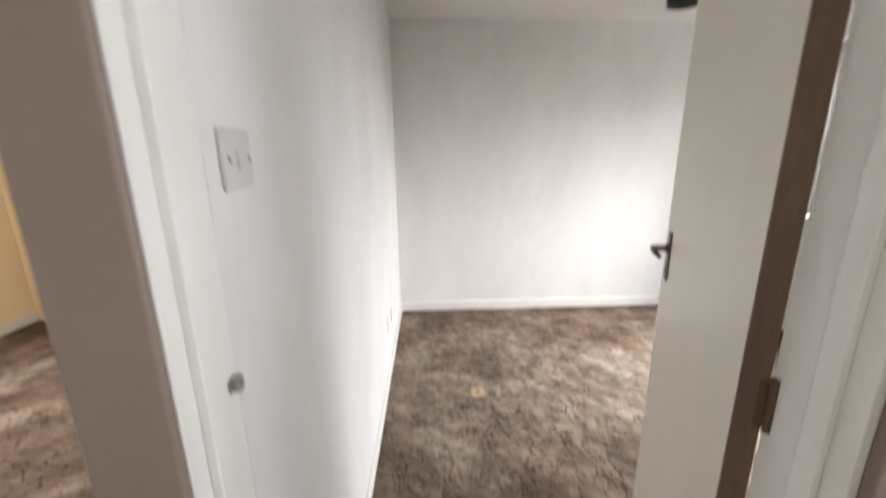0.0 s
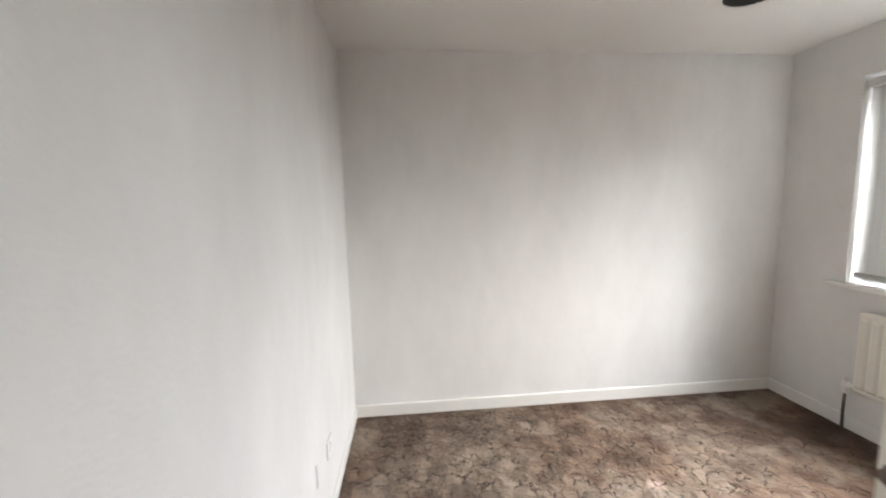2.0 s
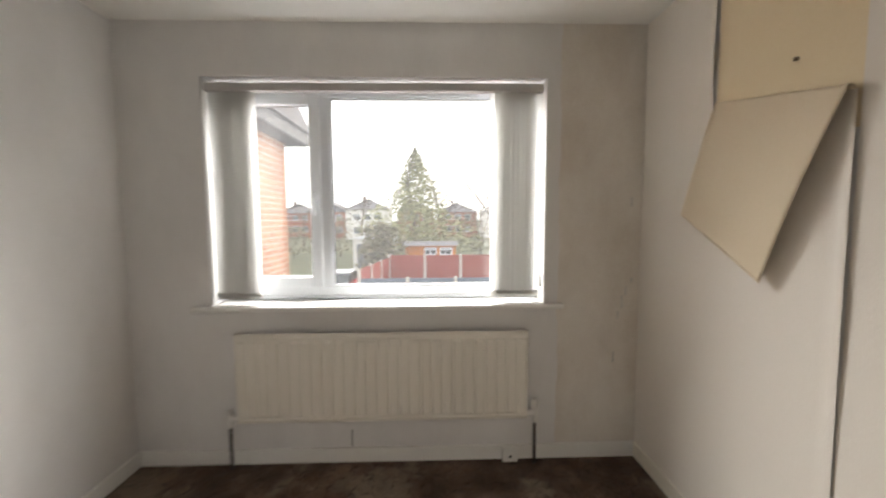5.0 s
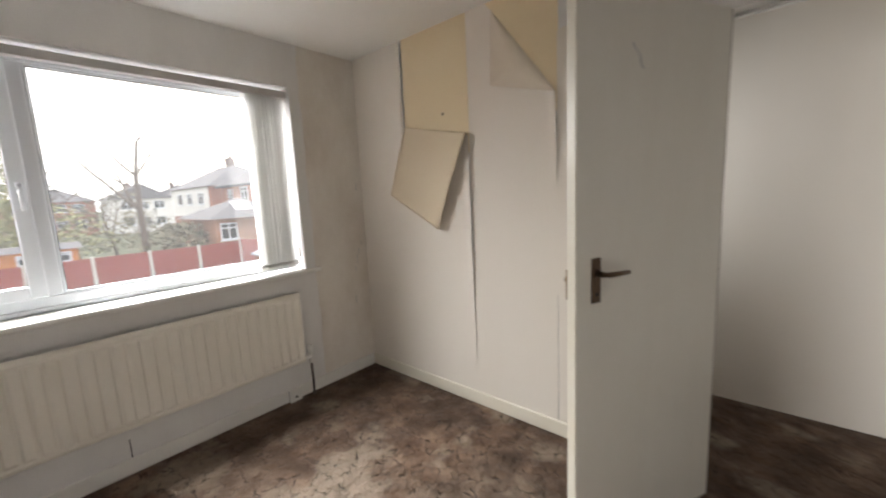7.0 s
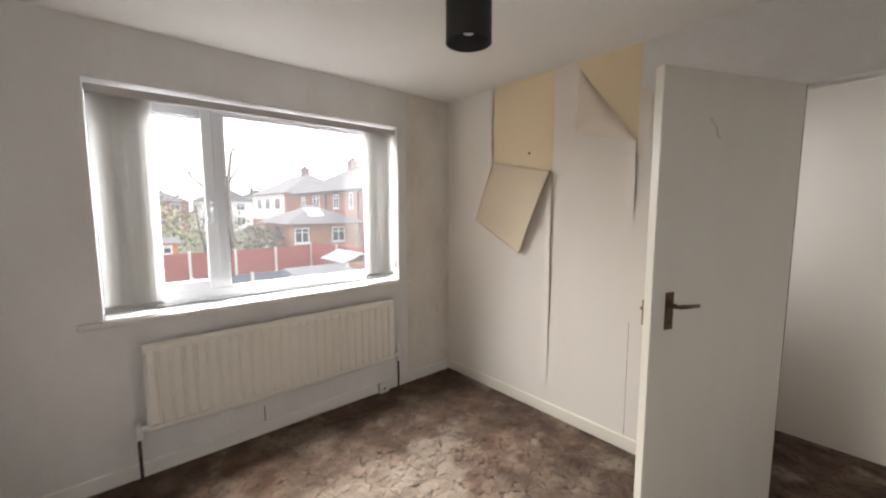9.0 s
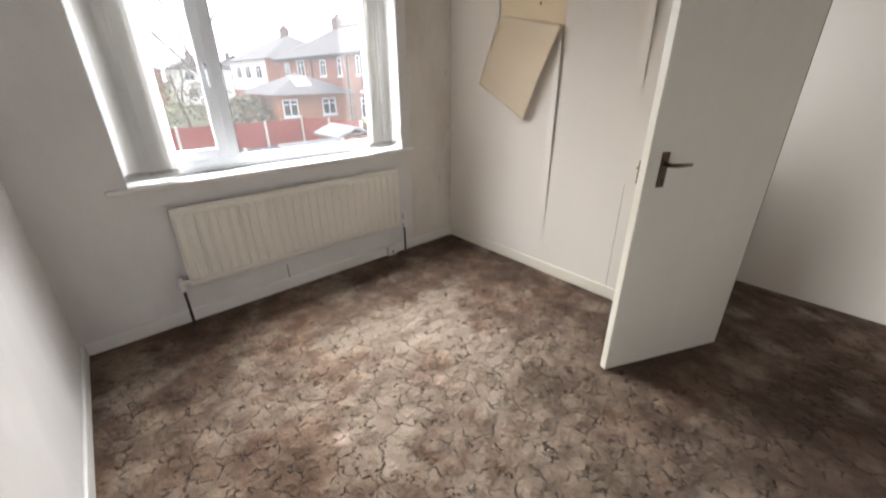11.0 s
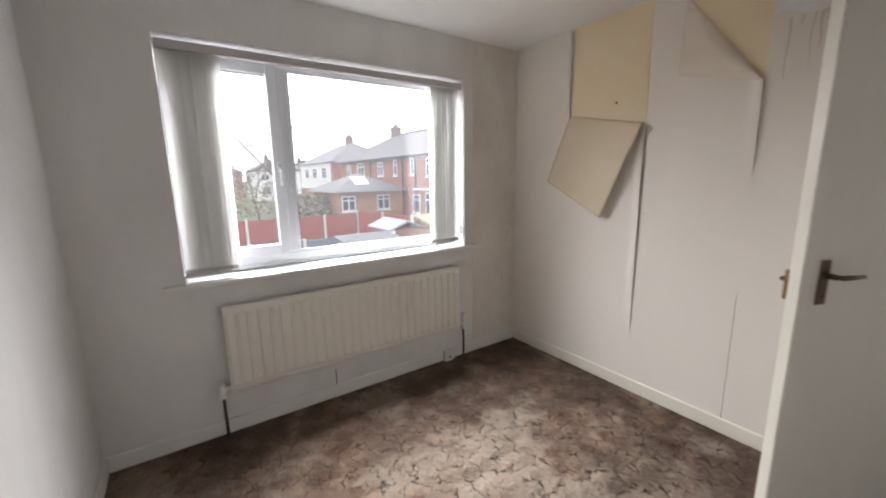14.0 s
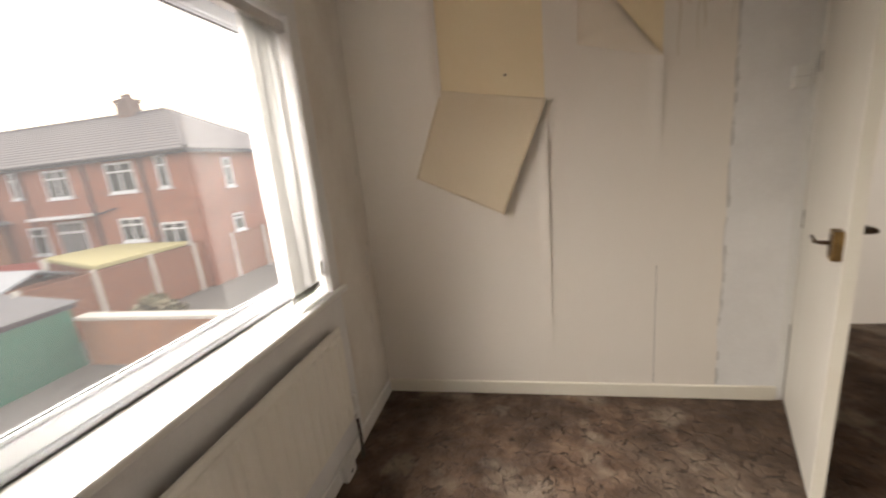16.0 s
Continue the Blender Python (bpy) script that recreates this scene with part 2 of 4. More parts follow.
PAPER_CURL = material("wallpaper_curl", (0.74, 0.67, 0.57), 0.8, other=(0.68, 0.59, 0.475), scale=3.0, grain=0.08, fine=160, bump=0.15)
LINING = material("old_lining", (0.80, 0.68, 0.47), 0.85, other=(0.77, 0.63, 0.42), scale=2.0, grain=0.08, fine=130, bump=0.15)
STAINED = material("stained_paper", (0.73, 0.69, 0.635), 0.85, other=(0.59, 0.53, 0.46), scale=2.6, grain=0.14, fine=80, bump=0.5, stretch=(1.3, 1.3, 0.8), mix=0.9)
STAIN = material("damp_stain", (0.63, 0.56, 0.45), 0.9, other=(0.70, 0.63, 0.53), scale=20)
TORN = material("torn_edge", (0.46, 0.445, 0.42), 0.9, other=(0.62, 0.60, 0.57), scale=14, mix=0.9)
GLOSS = material("white_gloss", (0.78, 0.77, 0.74), 0.35, other=(0.70, 0.68, 0.63), scale=4, grain=0.05, fine=60, bump=0.1)
CREAM = material("cream_gloss", (0.76, 0.72, 0.62), 0.4, other=(0.70, 0.64, 0.52), scale=4, grain=0.06, fine=60, bump=0.12)
# architrave gloss with the dim landing's shade put into its colour
FRAME_SHADED = material("shaded_landing_gloss", (0.23, 0.175, 0.145), 0.45, other=(0.19, 0.142, 0.117), scale=3, grain=0.05, fine=60)
DOOR = material("door_paint", (0.74, 0.705, 0.63), 0.42, other=(0.68, 0.635, 0.55), scale=1.6, grain=0.06, fine=60, bump=0.08, stretch=(4, 4, 0.7))
EDGE_BROWN = material("brown_edge", (0.15, 0.092, 0.062), 0.7, other=(0.10, 0.062, 0.043), scale=8, grain=0.3, fine=70, bump=0.2, stretch=(6, 6, 0.5), mix=0.9)
UPVC = material("upvc", (0.72, 0.75, 0.79), 0.3, other=(0.67, 0.69, 0.72), scale=3)
RUBBER = material("gasket", (0.03, 0.03, 0.03), 0.7)
RAD = material("radiator_enamel", (0.78, 0.75, 0.68), 0.4, other=(0.74, 0.705, 0.62), scale=3, grain=0.05, fine=80, bump=0.05)
STEEL = material("dull_steel", (0.45, 0.44, 0.42), 0.4, 0.9, other=(0.3, 0.28, 0.26), scale=30)
PIPE = material("painted_pipe", (0.05, 0.04, 0.035), 0.5, other=(0.10, 0.07, 0.05), scale=20)
BRASS = material("aged_brass", (0.30, 0.19, 0.075), 0.42, 0.85, other=(0.14, 0.085, 0.04), scale=25, mix=0.9)
BRONZE = material("bronze", (0.13, 0.085, 0.055), 0.4, 0.7, other=(0.07, 0.045, 0.03), scale=30)
PLASTIC = material("white_plastic", (0.74, 0.73, 0.70), 0.4, other=(0.66, 0.65, 0.61), scale=12)
GREY_PLATE = material("switch_plastic", (0.60, 0.585, 0.56), 0.4, other=(0.54, 0.52, 0.49), scale=12)
RAIL = material("headrail_enamel", (0.50, 0.48, 0.47), 0.45, other=(0.44, 0.42, 0.41), scale=6)
DARK = material("dark_slot", (0.02, 0.02, 0.02), 0.8)
BLACK = material("black_shade", (0.012, 0.012, 0.013), 0.55, other=(0.02, 0.02, 0.02), scale=20)
INNER = material("shade_lining", (0.06, 0.06, 0.062), 0.6)
BULB = material("bulb_glass", (0.65, 0.64, 0.62), 0.25)
FABRIC = fabric_material()
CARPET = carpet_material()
GLASS = glass_material("window_glass")
CREAM_WALL = material("cream_wall_paint", (0.80, 0.66, 0.46), 0.8, other=(0.75, 0.60, 0.40), scale=1.5, grain=0.08, fine=100, bump=0.2)


# ---- mesh helpers ----
class Build:
    def __init__(self):
        self.v, self.f = [], []

    def box(self, x0, x1, y0, y1, z0, z1):
        o = len(self.v)
        self.v += [(x, y, z) for x in (x0, x1) for y in (y0, y1) for z in (z0, z1)]
        self.f += [[o + i for i in q] for q in ((0, 1, 3, 2), (4, 6, 7, 5), (0, 4, 5, 1), (2, 3, 7, 6), (0, 2, 6, 4), (1, 5, 7, 3))]
        return self

    def prism(self, pts, y0, y1, axis="y"):
        """A closed outline (two coordinates) pushed along one axis."""
        o, n = len(self.v), len(pts)
        put = {"y": lambda a, c, d: (a, d, c), "x": lambda a, c, d: (d, a, c), "z": lambda a, c, d: (a, c, d)}[axis]
        self.v += [put(a, c, y0) for a, c in pts] + [put(a, c, y1) for a, c in pts]
        self.f += [list(range(o, o + n)), list(range(o + 2 * n - 1, o + n - 1, -1))]
        self.f += [[o + i, o + n + i, o + n + (i + 1) % n, o + (i + 1) % n] for i in range(n)]
        return self

    def tube(self, path, radii, n=12, cap=True):
        o = len(self.v)
        path = [Vector(p) for p in path]
        radii = radii if isinstance(radii, (list, tuple)) else [radii] * len(path)
        for i, p in enumerate(path):
            way = (path[min(i + 1, len(path) - 1)] - path[max(i - 1, 0)]).normalized()
            side = way.orthogonal().normalized() if abs(way.z) < 0.99 else Vector((1, 0, 0))
            up = way.cross(side)
            self.v += [tuple(p + radii[i] * (math.cos(a) * side + math.sin(a) * up)) for a in (2 * math.pi * j / n for j in range(n))]
        for i in range(len(path) - 1):
            self.f += [[o + i * n + j, o + i * n + (j + 1) % n, o + (i + 1) * n + (j + 1) % n, o + (i + 1) * n + j] for j in range(n)]
        if cap:
            self.f += [[o + j for j in range(n - 1, -1, -1)], [o + (len(path) - 1) * n + j for j in range(n)]]
        return self

    def sheet(self, fn, nu, nv):
        o = len(self.v)
        self.v += [tuple(fn(i / nu, j / nv)) for i in range(nu + 1) for j in range(nv + 1)]
        self.f += [[o + i * (nv + 1) + j, o + (i + 1) * (nv + 1) + j, o + (i + 1) * (nv + 1) + j + 1, o + i * (nv + 1) + j + 1] for i in range(nu) for j in range(nv)]
        return self

    def mesh(self, name, mat, smooth=False):
        me = bpy.data.meshes.new(name)
        me.from_pydata(self.v, [], self.f)
        bm = bmesh.new()
        bm.from_mesh(me)
        bmesh.ops.recalc_face_normals(bm, faces=bm.faces)
        bm.to_mesh(me)
        bm.free()
        for m in mat if isinstance(mat, (list, tuple)) else [mat]:
            me.materials.append(m)
        if smooth:
            me.polygons.foreach_set("use_smooth", [True] * len(me.polygons))
        return me


def part(name, b, mat, parent=None, label="", bevel=0.0, smooth=False, thick=0.0, rim=True):
    ob = new(name, b.mesh(name, mat, smooth))
    if thick:
        s = ob.modifiers.new("thickness", "SOLIDIFY")
        s.thickness, s.offset, s.use_rim = thick, 0, rim
    if bevel:
        w = ob.modifiers.new("edges", "BEVEL")
        w.width, w.segments, w.limit_method, w.angle_limit = bevel, 2, "ANGLE", radians(40)
    if parent:
        ob.parent = parent
    if label:
        tagged(ob, label)
    return ob


def thing(name, label, category, group="", kind="", at=None):
    ob = new(name)
    ob.empty_display_size = 0.05
    if at is not None:
        ob.matrix_world = at
    return tagged(ob, label, category, group, kind)


def setting(name, b, mat, label, category, **kw):
    return tagged(part(name, b, mat, **kw), label, category, kind="structure")


# ---- the bedroom's shell ----
XL, XR, Y0, Y1, H = -0.02, 3.02, 1.062, 3.845, 2.374
YL = 0.95                     # landing face of the door wall
DX0, DX1, DH = -0.02, 0.757, 1.99   # clear doorway
WY0, WY1, WZ0, WZ1 = 1.598, 3.41, 0.893, 2.10
LX = -3.2                     # far side of the neighbouring bedroom
OUT = XR + 0.28

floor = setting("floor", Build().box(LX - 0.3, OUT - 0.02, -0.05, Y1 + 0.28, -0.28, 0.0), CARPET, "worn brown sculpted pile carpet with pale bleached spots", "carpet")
setting("ceiling", Build().box(LX - 0.3, OUT, -0.05, Y1 + 0.3, H, H + 0.25), CEIL, "off-white painted plaster ceiling", "ceiling")
setting("wall_far", Build().box(-0.075, XR, Y1, Y1 + 0.3, 0, H), WALL, "plain white papered bedroom wall with grey smudges", "wall")
w = Build()
w.box(-0.115, XL, Y0 + 0.004, Y1, 0, H).box(-0.115, -0.052, YL, Y0 + 0.004, 0, H).box(-0.052, XL, YL, Y0 + 0.004, DH + 0.03, H)
setting("wall_left", w, WALL, "white painted partition wall beside the doorway", "wall")
w = Build()
w.box(DX1 + 0.03, XR, YL, Y0, 0, H).box(XL, DX1 + 0.03, YL, Y0, DH + 0.03, H)
setting("wall_door", w, PLASTER, "bare patched plaster wall behind peeling wallpaper", "wall")
w = Build()
w.box(XR, OUT, -0.05, WY0, 0, H).box(XR, OUT, WY1, Y1 + 0.3, 0, H).box(XR, OUT, WY0, WY1, 0, WZ0 - 0.03).box(XR, OUT, WY0, WY1, WZ1, H)
setting("wall_window", w, WALL, "white painted outer wall round the window", "wall")


def skirting(name, b, mat, label):
    setting(name, b, mat, label, "skirting", bevel=0.006)


skirting("baseboard_far", Build().box(XL, XR, Y1 - 0.016, Y1, 0, 0.085), GLOSS, "white gloss skirting board on carpet edge")
skirting("baseboard_left", Build().box(XL, XL + 0.012, Y0 + 0.06, Y1 - 0.016, 0, 0.07), GLOSS, "thin white skirting board along the partition")
skirting("baseboard_window", Build().box(XR - 0.016, XR, Y0 + 0.016, Y1 - 0.016, 0, 0.085), GLOSS, "white skirting board under the radiator")
skirting("baseboard_door", Build().box(DX1 + 0.036, XR, Y0, Y0 + 0.016, 0, 0.085), CREAM, "yellowed cream skirting board below peeling wallpaper")

# landing and the neighbouring bedroom
setting("wall_landing_back", Build().box(LX, OUT - 0.3, -0.05, 0.10, 0, H), PAPER, "plain cream landing wall", "wall")
# unseen end wall; its opening is added to let the fill lamp through
setting("wall_landing_end", Build().box(1.25, 1.37, 0.10, 0.24, 0, H).box(1.25, 1.37, 0.82, YL, 0, H).box(1.25, 1.37, 0.24, 0.82, 0, 0.95).box(1.25, 1.37, 0.24, 0.82, 2.1, H), WALL, "unseen white landing end wall with an added light opening", "wall")
setting("wall_landing_head", Build().box(-1.15, -1.05, 0.10, YL, 0, H), WALL, "plain white landing side wall", "wall")
w = Build()
w.box(LX, -0.96, YL, Y0, 0, H).box(-0.96, -0.115, YL, Y0, DH + 0.03, H)
setting("wall_neighbour_door", w, CREAM_WALL, "cream wall with the neighbouring doorway", "wall")
setting("wall_neighbour_side", Build().box(LX - 0.3, LX, -0.05, Y1 + 0.3, 0, H), CREAM_WALL, "warm cream wall of the neighbouring bedroom", "wall")
w = Build()
w.box(LX, -2.7, Y1, Y1 + 0.3, 0, H).box(-0.7, -0.075, Y1, Y1 + 0.3, 0, H).box(-2.7, -0.7, Y1, Y1 + 0.3, 0, 0.8).box(-2.7, -0.7, Y1, Y1 + 0.3, 2.15, H)
setting("wall_neighbour_window", w, CREAM_WALL, "cream outer wall with a window opening", "wall")
skirting("baseboard_neighbour", Build().box(LX, LX + 0.016, Y0, Y1, 0, 0.09), GLOSS, "white skirting board of the neighbouring bedroom")

# ---- door lining, architraves ----
fr = thing("door_frame", "white painted door lining with worn paint edges", "door frame", kind="structure")
part("jamb", Build().box(-0.052, DX0 - 0.001, YL - 0.004, Y0 + 0.006, 0, DH + 0.03), GLOSS, fr, bevel=0.002)
part("jamb", Build().box(DX1, DX1 + 0.03, YL - 0.004, Y0 + 0.006, 0, DH + 0.03), GLOSS, fr, bevel=0.002)
part("head", Build().box(DX0 - 0.001, DX1, YL - 0.004, Y0 + 0.006, DH, DH + 0.03), GLOSS, fr, bevel=0.002)
part("stop", Build().box(DX0 - 0.001, DX0 + 0.012, YL + 0.025, YL + 0.055, 0, DH), GLOSS, fr, bevel=0.002)
part("stop", Build().box(DX1 - 0.012, DX1, YL + 0.025, YL + 0.055, 0, DH), GLOSS, fr, bevel=0.002)
part("stop", Build().box(DX0 + 0.012, DX1 - 0.012, YL + 0.025, YL + 0.055, DH - 0.012, DH), GLOSS, fr, bevel=0.002)
# brown on these landing faces stands in for shade
part("architrave", Build().box(-0.1215, -0.022, YL - 0.016, YL - 0.004, 0, DH + 0.06), FRAME_SHADED, fr, "architrave coloured dull brown for the landing's shade", bevel=0.004)
part("architrave", Build().box(DX1 + 0.012, DX1 + 0.075, YL - 0.020, YL - 0.004, 0, DH + 0.06), FRAME_SHADED, fr, "architrave coloured dull brown for the landing's shade", bevel=0.004)
part("architrave", Build().box(-0.022, DX1 + 0.012, YL - 0.020, YL - 0.004, DH + 0.008, DH + 0.06), FRAME_SHADED, fr, "architrave coloured dull brown for the landing's shade", bevel=0.004)
part("latch_keep", Build().box(DX0 - 0.001, DX0 + 0.012, 1.047, 1.060, 1.066, 1.088).box(DX0 - 0.001, DX0 + 0.003, 1.040, 1.047, 1.068, 1.086), STEEL, fr, "small dark metal latch keep", bevel=0.002)
nf = thing("neighbour_door_frame", "white painted lining of the neighbouring doorway", "door frame", kind="structure")
part("jamb", Build().box(-0.1212, -0.1155, YL - 0.004, Y0 + 0.006, 0, DH + 0.03), GLOSS, nf, bevel=0.002)
part("jamb", Build().box(-0.959, -0.93, YL - 0.004, Y0 + 0.006, 0, DH + 0.03), GLOSS, nf, bevel=0.002)
part("head", Build().box(-0.93, -0.1212, YL - 0.004, Y0 + 0.006, DH, DH + 0.03), GLOSS, nf, bevel=0.002)

# ---- the door leaf, standing open into the room ----
DOOR_OPEN = 113.8
HINGE = (DX1 - 0.004, Y0 + 0.004)
LEAF = 0.762
door = thing("door_1", "cream painted flush door standing wide open", "door", kind="structure", at=pose(HINGE[0], HINGE[1], 0.006, 0, 0, 180 - DOOR_OPEN))
# local x along the leaf from the hinge, local +y is the landing face
part("leaf", Build().box(0.0055, LEAF - 0.005, 0.0, 0.038, 0.004, 1.978), DOOR, door, bevel=0.002)
part("hinge_edge", Build().box(0.0, 0.0055, 0.001, 0.037, 0.004, 1.978), EDGE_BROWN, door, "brown hinge edge of the leaf")
part("lock_edge", Build().box(LEAF - 0.005, LEAF, 0.001, 0.037, 0.004, 1.978), CREAM, door, "yellowed cream painted lock edge")
for hz in (0.22, 1.0, 1.72):
    hg = part("hinge", Build().tube([(-0.004, -0.005, hz - 0.045), (-0.004, -0.005, hz + 0.045)], 0.006, 10), BRONZE, door, "dark steel butt hinge", smooth=False)
    part("hinge_leaf", Build().box(-0.0015, 0.0, 0.0, 0.012, hz - 0.04, hz + 0.04), BRONZE, hg)
part("scuff", Build().sheet(lambda u, v: (0.47 + 0.05 * v + 0.012 * (u - 0.5) + 0.006 * math.sin(9 * v), 0.0386, 1.73 + 0.075 * v), 2, 8), TORN, door, "grey scuff in the paint")
HX = LEAF - 0.085
hd = part("handle_plate", Build().box(HX - 0.02, HX + 0.02, 0.038, 0.044, 0.98, 1.13), BRONZE, door, "dark bronze lever handle plate", bevel=0.003)
part("lever", Build().tube([(HX, 0.044, 1.08), (HX, 0.078, 1.08), (HX - 0.006, 0.085, 1.08), (HX - 0.05, 0.086, 1.079), (HX - 0.105, 0.080, 1.077)], [0.010, 0.009, 0.009, 0.008, 0.007], 12), BRONZE, hd, smooth=True)
part("rose", Build().tube([(HX, 0.044, 1.08), (HX, 0.050, 1.08)], [0.015, 0.013], 16), BRONZE, hd)
part("key_hole", Build().tube([(HX, 0.0435, 1.01), (HX, 0.0455, 1.01)], 0.006, 10), DARK, hd)
lt = part("rim_latch", Build().box(LEAF - 0.082, LEAF - 0.018, -0.028, 0.0, 0.985, 1.09), BRASS, door, "aged brass rim latch case", bevel=0.004)
part("lever", Build().tube([(LEAF - 0.05, -0.028, 1.045), (LEAF - 0.05, -0.06, 1.045), (LEAF - 0.06, -0.066, 1.045), (LEAF - 0.135, -0.064, 1.05)], [0.008, 0.007, 0.007, 0.006], 12), BRONZE, lt, smooth=True)
part("latch_panel", Build().box(LEAF - 0.07, LEAF - 0.032, -0.031, -0.0275, 1.0, 1.075), BRONZE, lt, bevel=0.002)

# ---- window ----
FX0, FX1 = XR + 0.155, XR + 0.22
win = thing("window_1", "white plastic casement window with double glazing", "window", kind="structure")


def bars(b, y0, y1, z0, z1, w_, x0=FX0, x1=FX1):
    return b.box(x0, x1, y0, y0 + w_, z0, z1).box(x0, x1, y1 - w_, y1, z0, z1).box(x0, x1, y0 + w_, y1 - w_, z0, z0 + w_).box(x0, x1, y0 + w_, y1 - w_, z1 - w_, z1)


MULL = 2.823
part("window_frame", bars(Build(), WY0 + 0.002, WY1 - 0.002, WZ0 + 0.024, WZ1 - 0.002, 0.052).box(FX0, FX1, WY0 + 0.002, WY1 - 0.002, WZ0 + 0.001, WZ0 + 0.024), UPVC, win, bevel=0.006)
part("mullion", Build().box(FX0 + 0.001, FX1 - 0.001, MULL - 0.03, MULL + 0.03, WZ0 + 0.076, WZ1 - 0.054), UPVC, win, bevel=0.006)
sash = part("casement", bars(Build(), MULL + 0.022, WY1 - 0.04, WZ0 + 0.074, WZ1 - 0.040, 0.062, FX0 - 0.016, FX1 - 0.02), UPVC, win, bevel=0.007)
part("gasket", bars(Build(), MULL + 0.080, WY1 - 0.099, WZ0 + 0.132, WZ1 - 0.098, 0.006, FX0 + 0.013, FX0 + 0.019), RUBBER, sash, "black rubber glazing seal")
hb = part("window_handle", Build().box(FX0 - 0.026, FX0 - 0.0155, MULL + 0.040, MULL + 0.062, 1.46, 1.52), UPVC, sash, "white espagnolette handle", bevel=0.003)
part("grip", Build().tube([(FX0 - 0.026, MULL + 0.051, 1.50), (FX0 - 0.05, MULL + 0.051, 1.495), (FX0 - 0.055, MULL + 0.051, 1.47), (FX0 - 0.05, MULL + 0.051, 1.38)], [0.009, 0.009, 0.009, 0.007], 10), UPVC, hb, smooth=True)
p = part("pane", Build().box(FX0 + 0.02, FX0 + 0.024, MULL + 0.079, WY1 - 0.097, WZ0 + 0.130, WZ1 - 0.097), GLASS, win)
p.visible_shadow = False
part("glazing_bead", bars(Build(), WY0 + 0.054, MULL - 0.03, WZ0 + 0.076, WZ1 - 0.054, 0.012, FX0 + 0.006, FX0 + 0.03), UPVC, win, bevel=0.003)
part("gasket", bars(Build(), WY0 + 0.065, MULL - 0.041, WZ0 + 0.087, WZ1 - 0.065, 0.005, FX0 + 0.013, FX0 + 0.019), RUBBER, win, "black rubber glazing seal")
p = part("pane", Build().box(FX0 + 0.02, FX0 + 0.024, WY0 + 0.066, MULL - 0.042, WZ0 + 0.088, WZ1 - 0.066), GLASS, win)
p.visible_shadow = False
part("window_sill", Build().box(XR - 0.001, FX0, WY0, WY1, WZ0 - 0.03, WZ0).box(XR - 0.035, XR - 0.001, WY0 - 0.1, WY1 + 0.1, WZ0 - 0.03, WZ0), GLOSS, win, "white painted wooden window board", bevel=0.009)
part("outer_sill", Build().prism([(FX1 - 0.01, WZ0 - 0.03), (OUT + 0.04, WZ0 - 0.03), (OUT + 0.04, WZ0 - 0.012), (FX1 - 0.01, WZ0 + 0.001)], WY0, WY1), UPVC, win)

# ---- vertical blind, drawn open to both sides ----
bl = thing("vertical_blind", "off-white fabric vertical blind stacked at both sides", "blind")
part("headrail", Build().box(XR + 0.012, XR + 0.052, WY0 + 0.012, WY1 - 0.006, WZ1 - 0.068, WZ1 - 0.026), RAIL, bl, "grey-white headrail", bevel=0.004)


def slat(y, turn, seed):
    """One hanging fabric louvre with a weighted hem."""
    rnd = random.Random(seed)
    c, s = math.cos(radians(turn)), math.sin(radians(turn))
    bow, sway, z0 = rnd.uniform(0.004, 0.008), rnd.uniform(-0.006, 0.006), WZ0 + 0.03 + rnd.uniform(-0.003, 0.004)

    def at(u, v):
        a = (u - 0.5) * 0.089
        d = bow * (1 - (2 * u - 1) ** 2) + 0.003 * math.sin(5 * v + seed)
        return (XR + 0.034 + a * s + d * c, y + a * c - d * s + sway * (1 - v) ** 2, z0 + v * (WZ1 - 0.064 - z0))

    ob = part("slat", Build().sheet(at, 8, 14), FABRIC, bl, smooth=True)
    hem = part("hem", Build().sheet(lambda u, v: Vector(at(u, 0)) + Vector((-0.0016 * c, 0.0016 * s, 0.032 * v)), 8, 1), FABRIC, ob, "weighted stitched hem", smooth=True, thick=0.0012)
    return ob


for i in range(9):
    slat(WY1 - 0.056 - 0.0215 * i, 13 + 2 * (i % 3), i)
for i in range(9):
    slat(WY0 + 0.062 + 0.0245 * i, -15 - 3 * (i % 2), 20 + i)
part("wand_cord", Build().tube([(XR + 0.03, WY0 + 0.015, WZ1 - 0.065), (XR + 0.026, WY0 + 0.014, 1.5), (XR + 0.03, WY0 + 0.016, 1.05)], 0.0025, 6), PLASTIC, bl, "white control cord")
part("cord_weight", Build().tube([(XR + 0.03, WY0 + 0.016, 1.05), (XR + 0.03, WY0 + 0.016, 1.04), (XR + 0.03, WY0 + 0.016, 0.985), (XR + 0.03, WY0 + 0.016, 0.975)], [0.004, 0.008, 0.009, 0.005], 10), GREY_PLATE, bl, "grey plastic cord weight", smooth=True)

# ---- radiator ----
RY0, RY1, RZ0, RZ1, RX = 1.70, 3.268, 0.258, 0.748, 2.962
rad = thing("radiator", "cream enamelled panel radiator under the window", "radiator")
FLUTES = 27


def smooth01(t):
    t = min(1.0, max(0.0, t))
    return t * t * (3 - 2 * t)


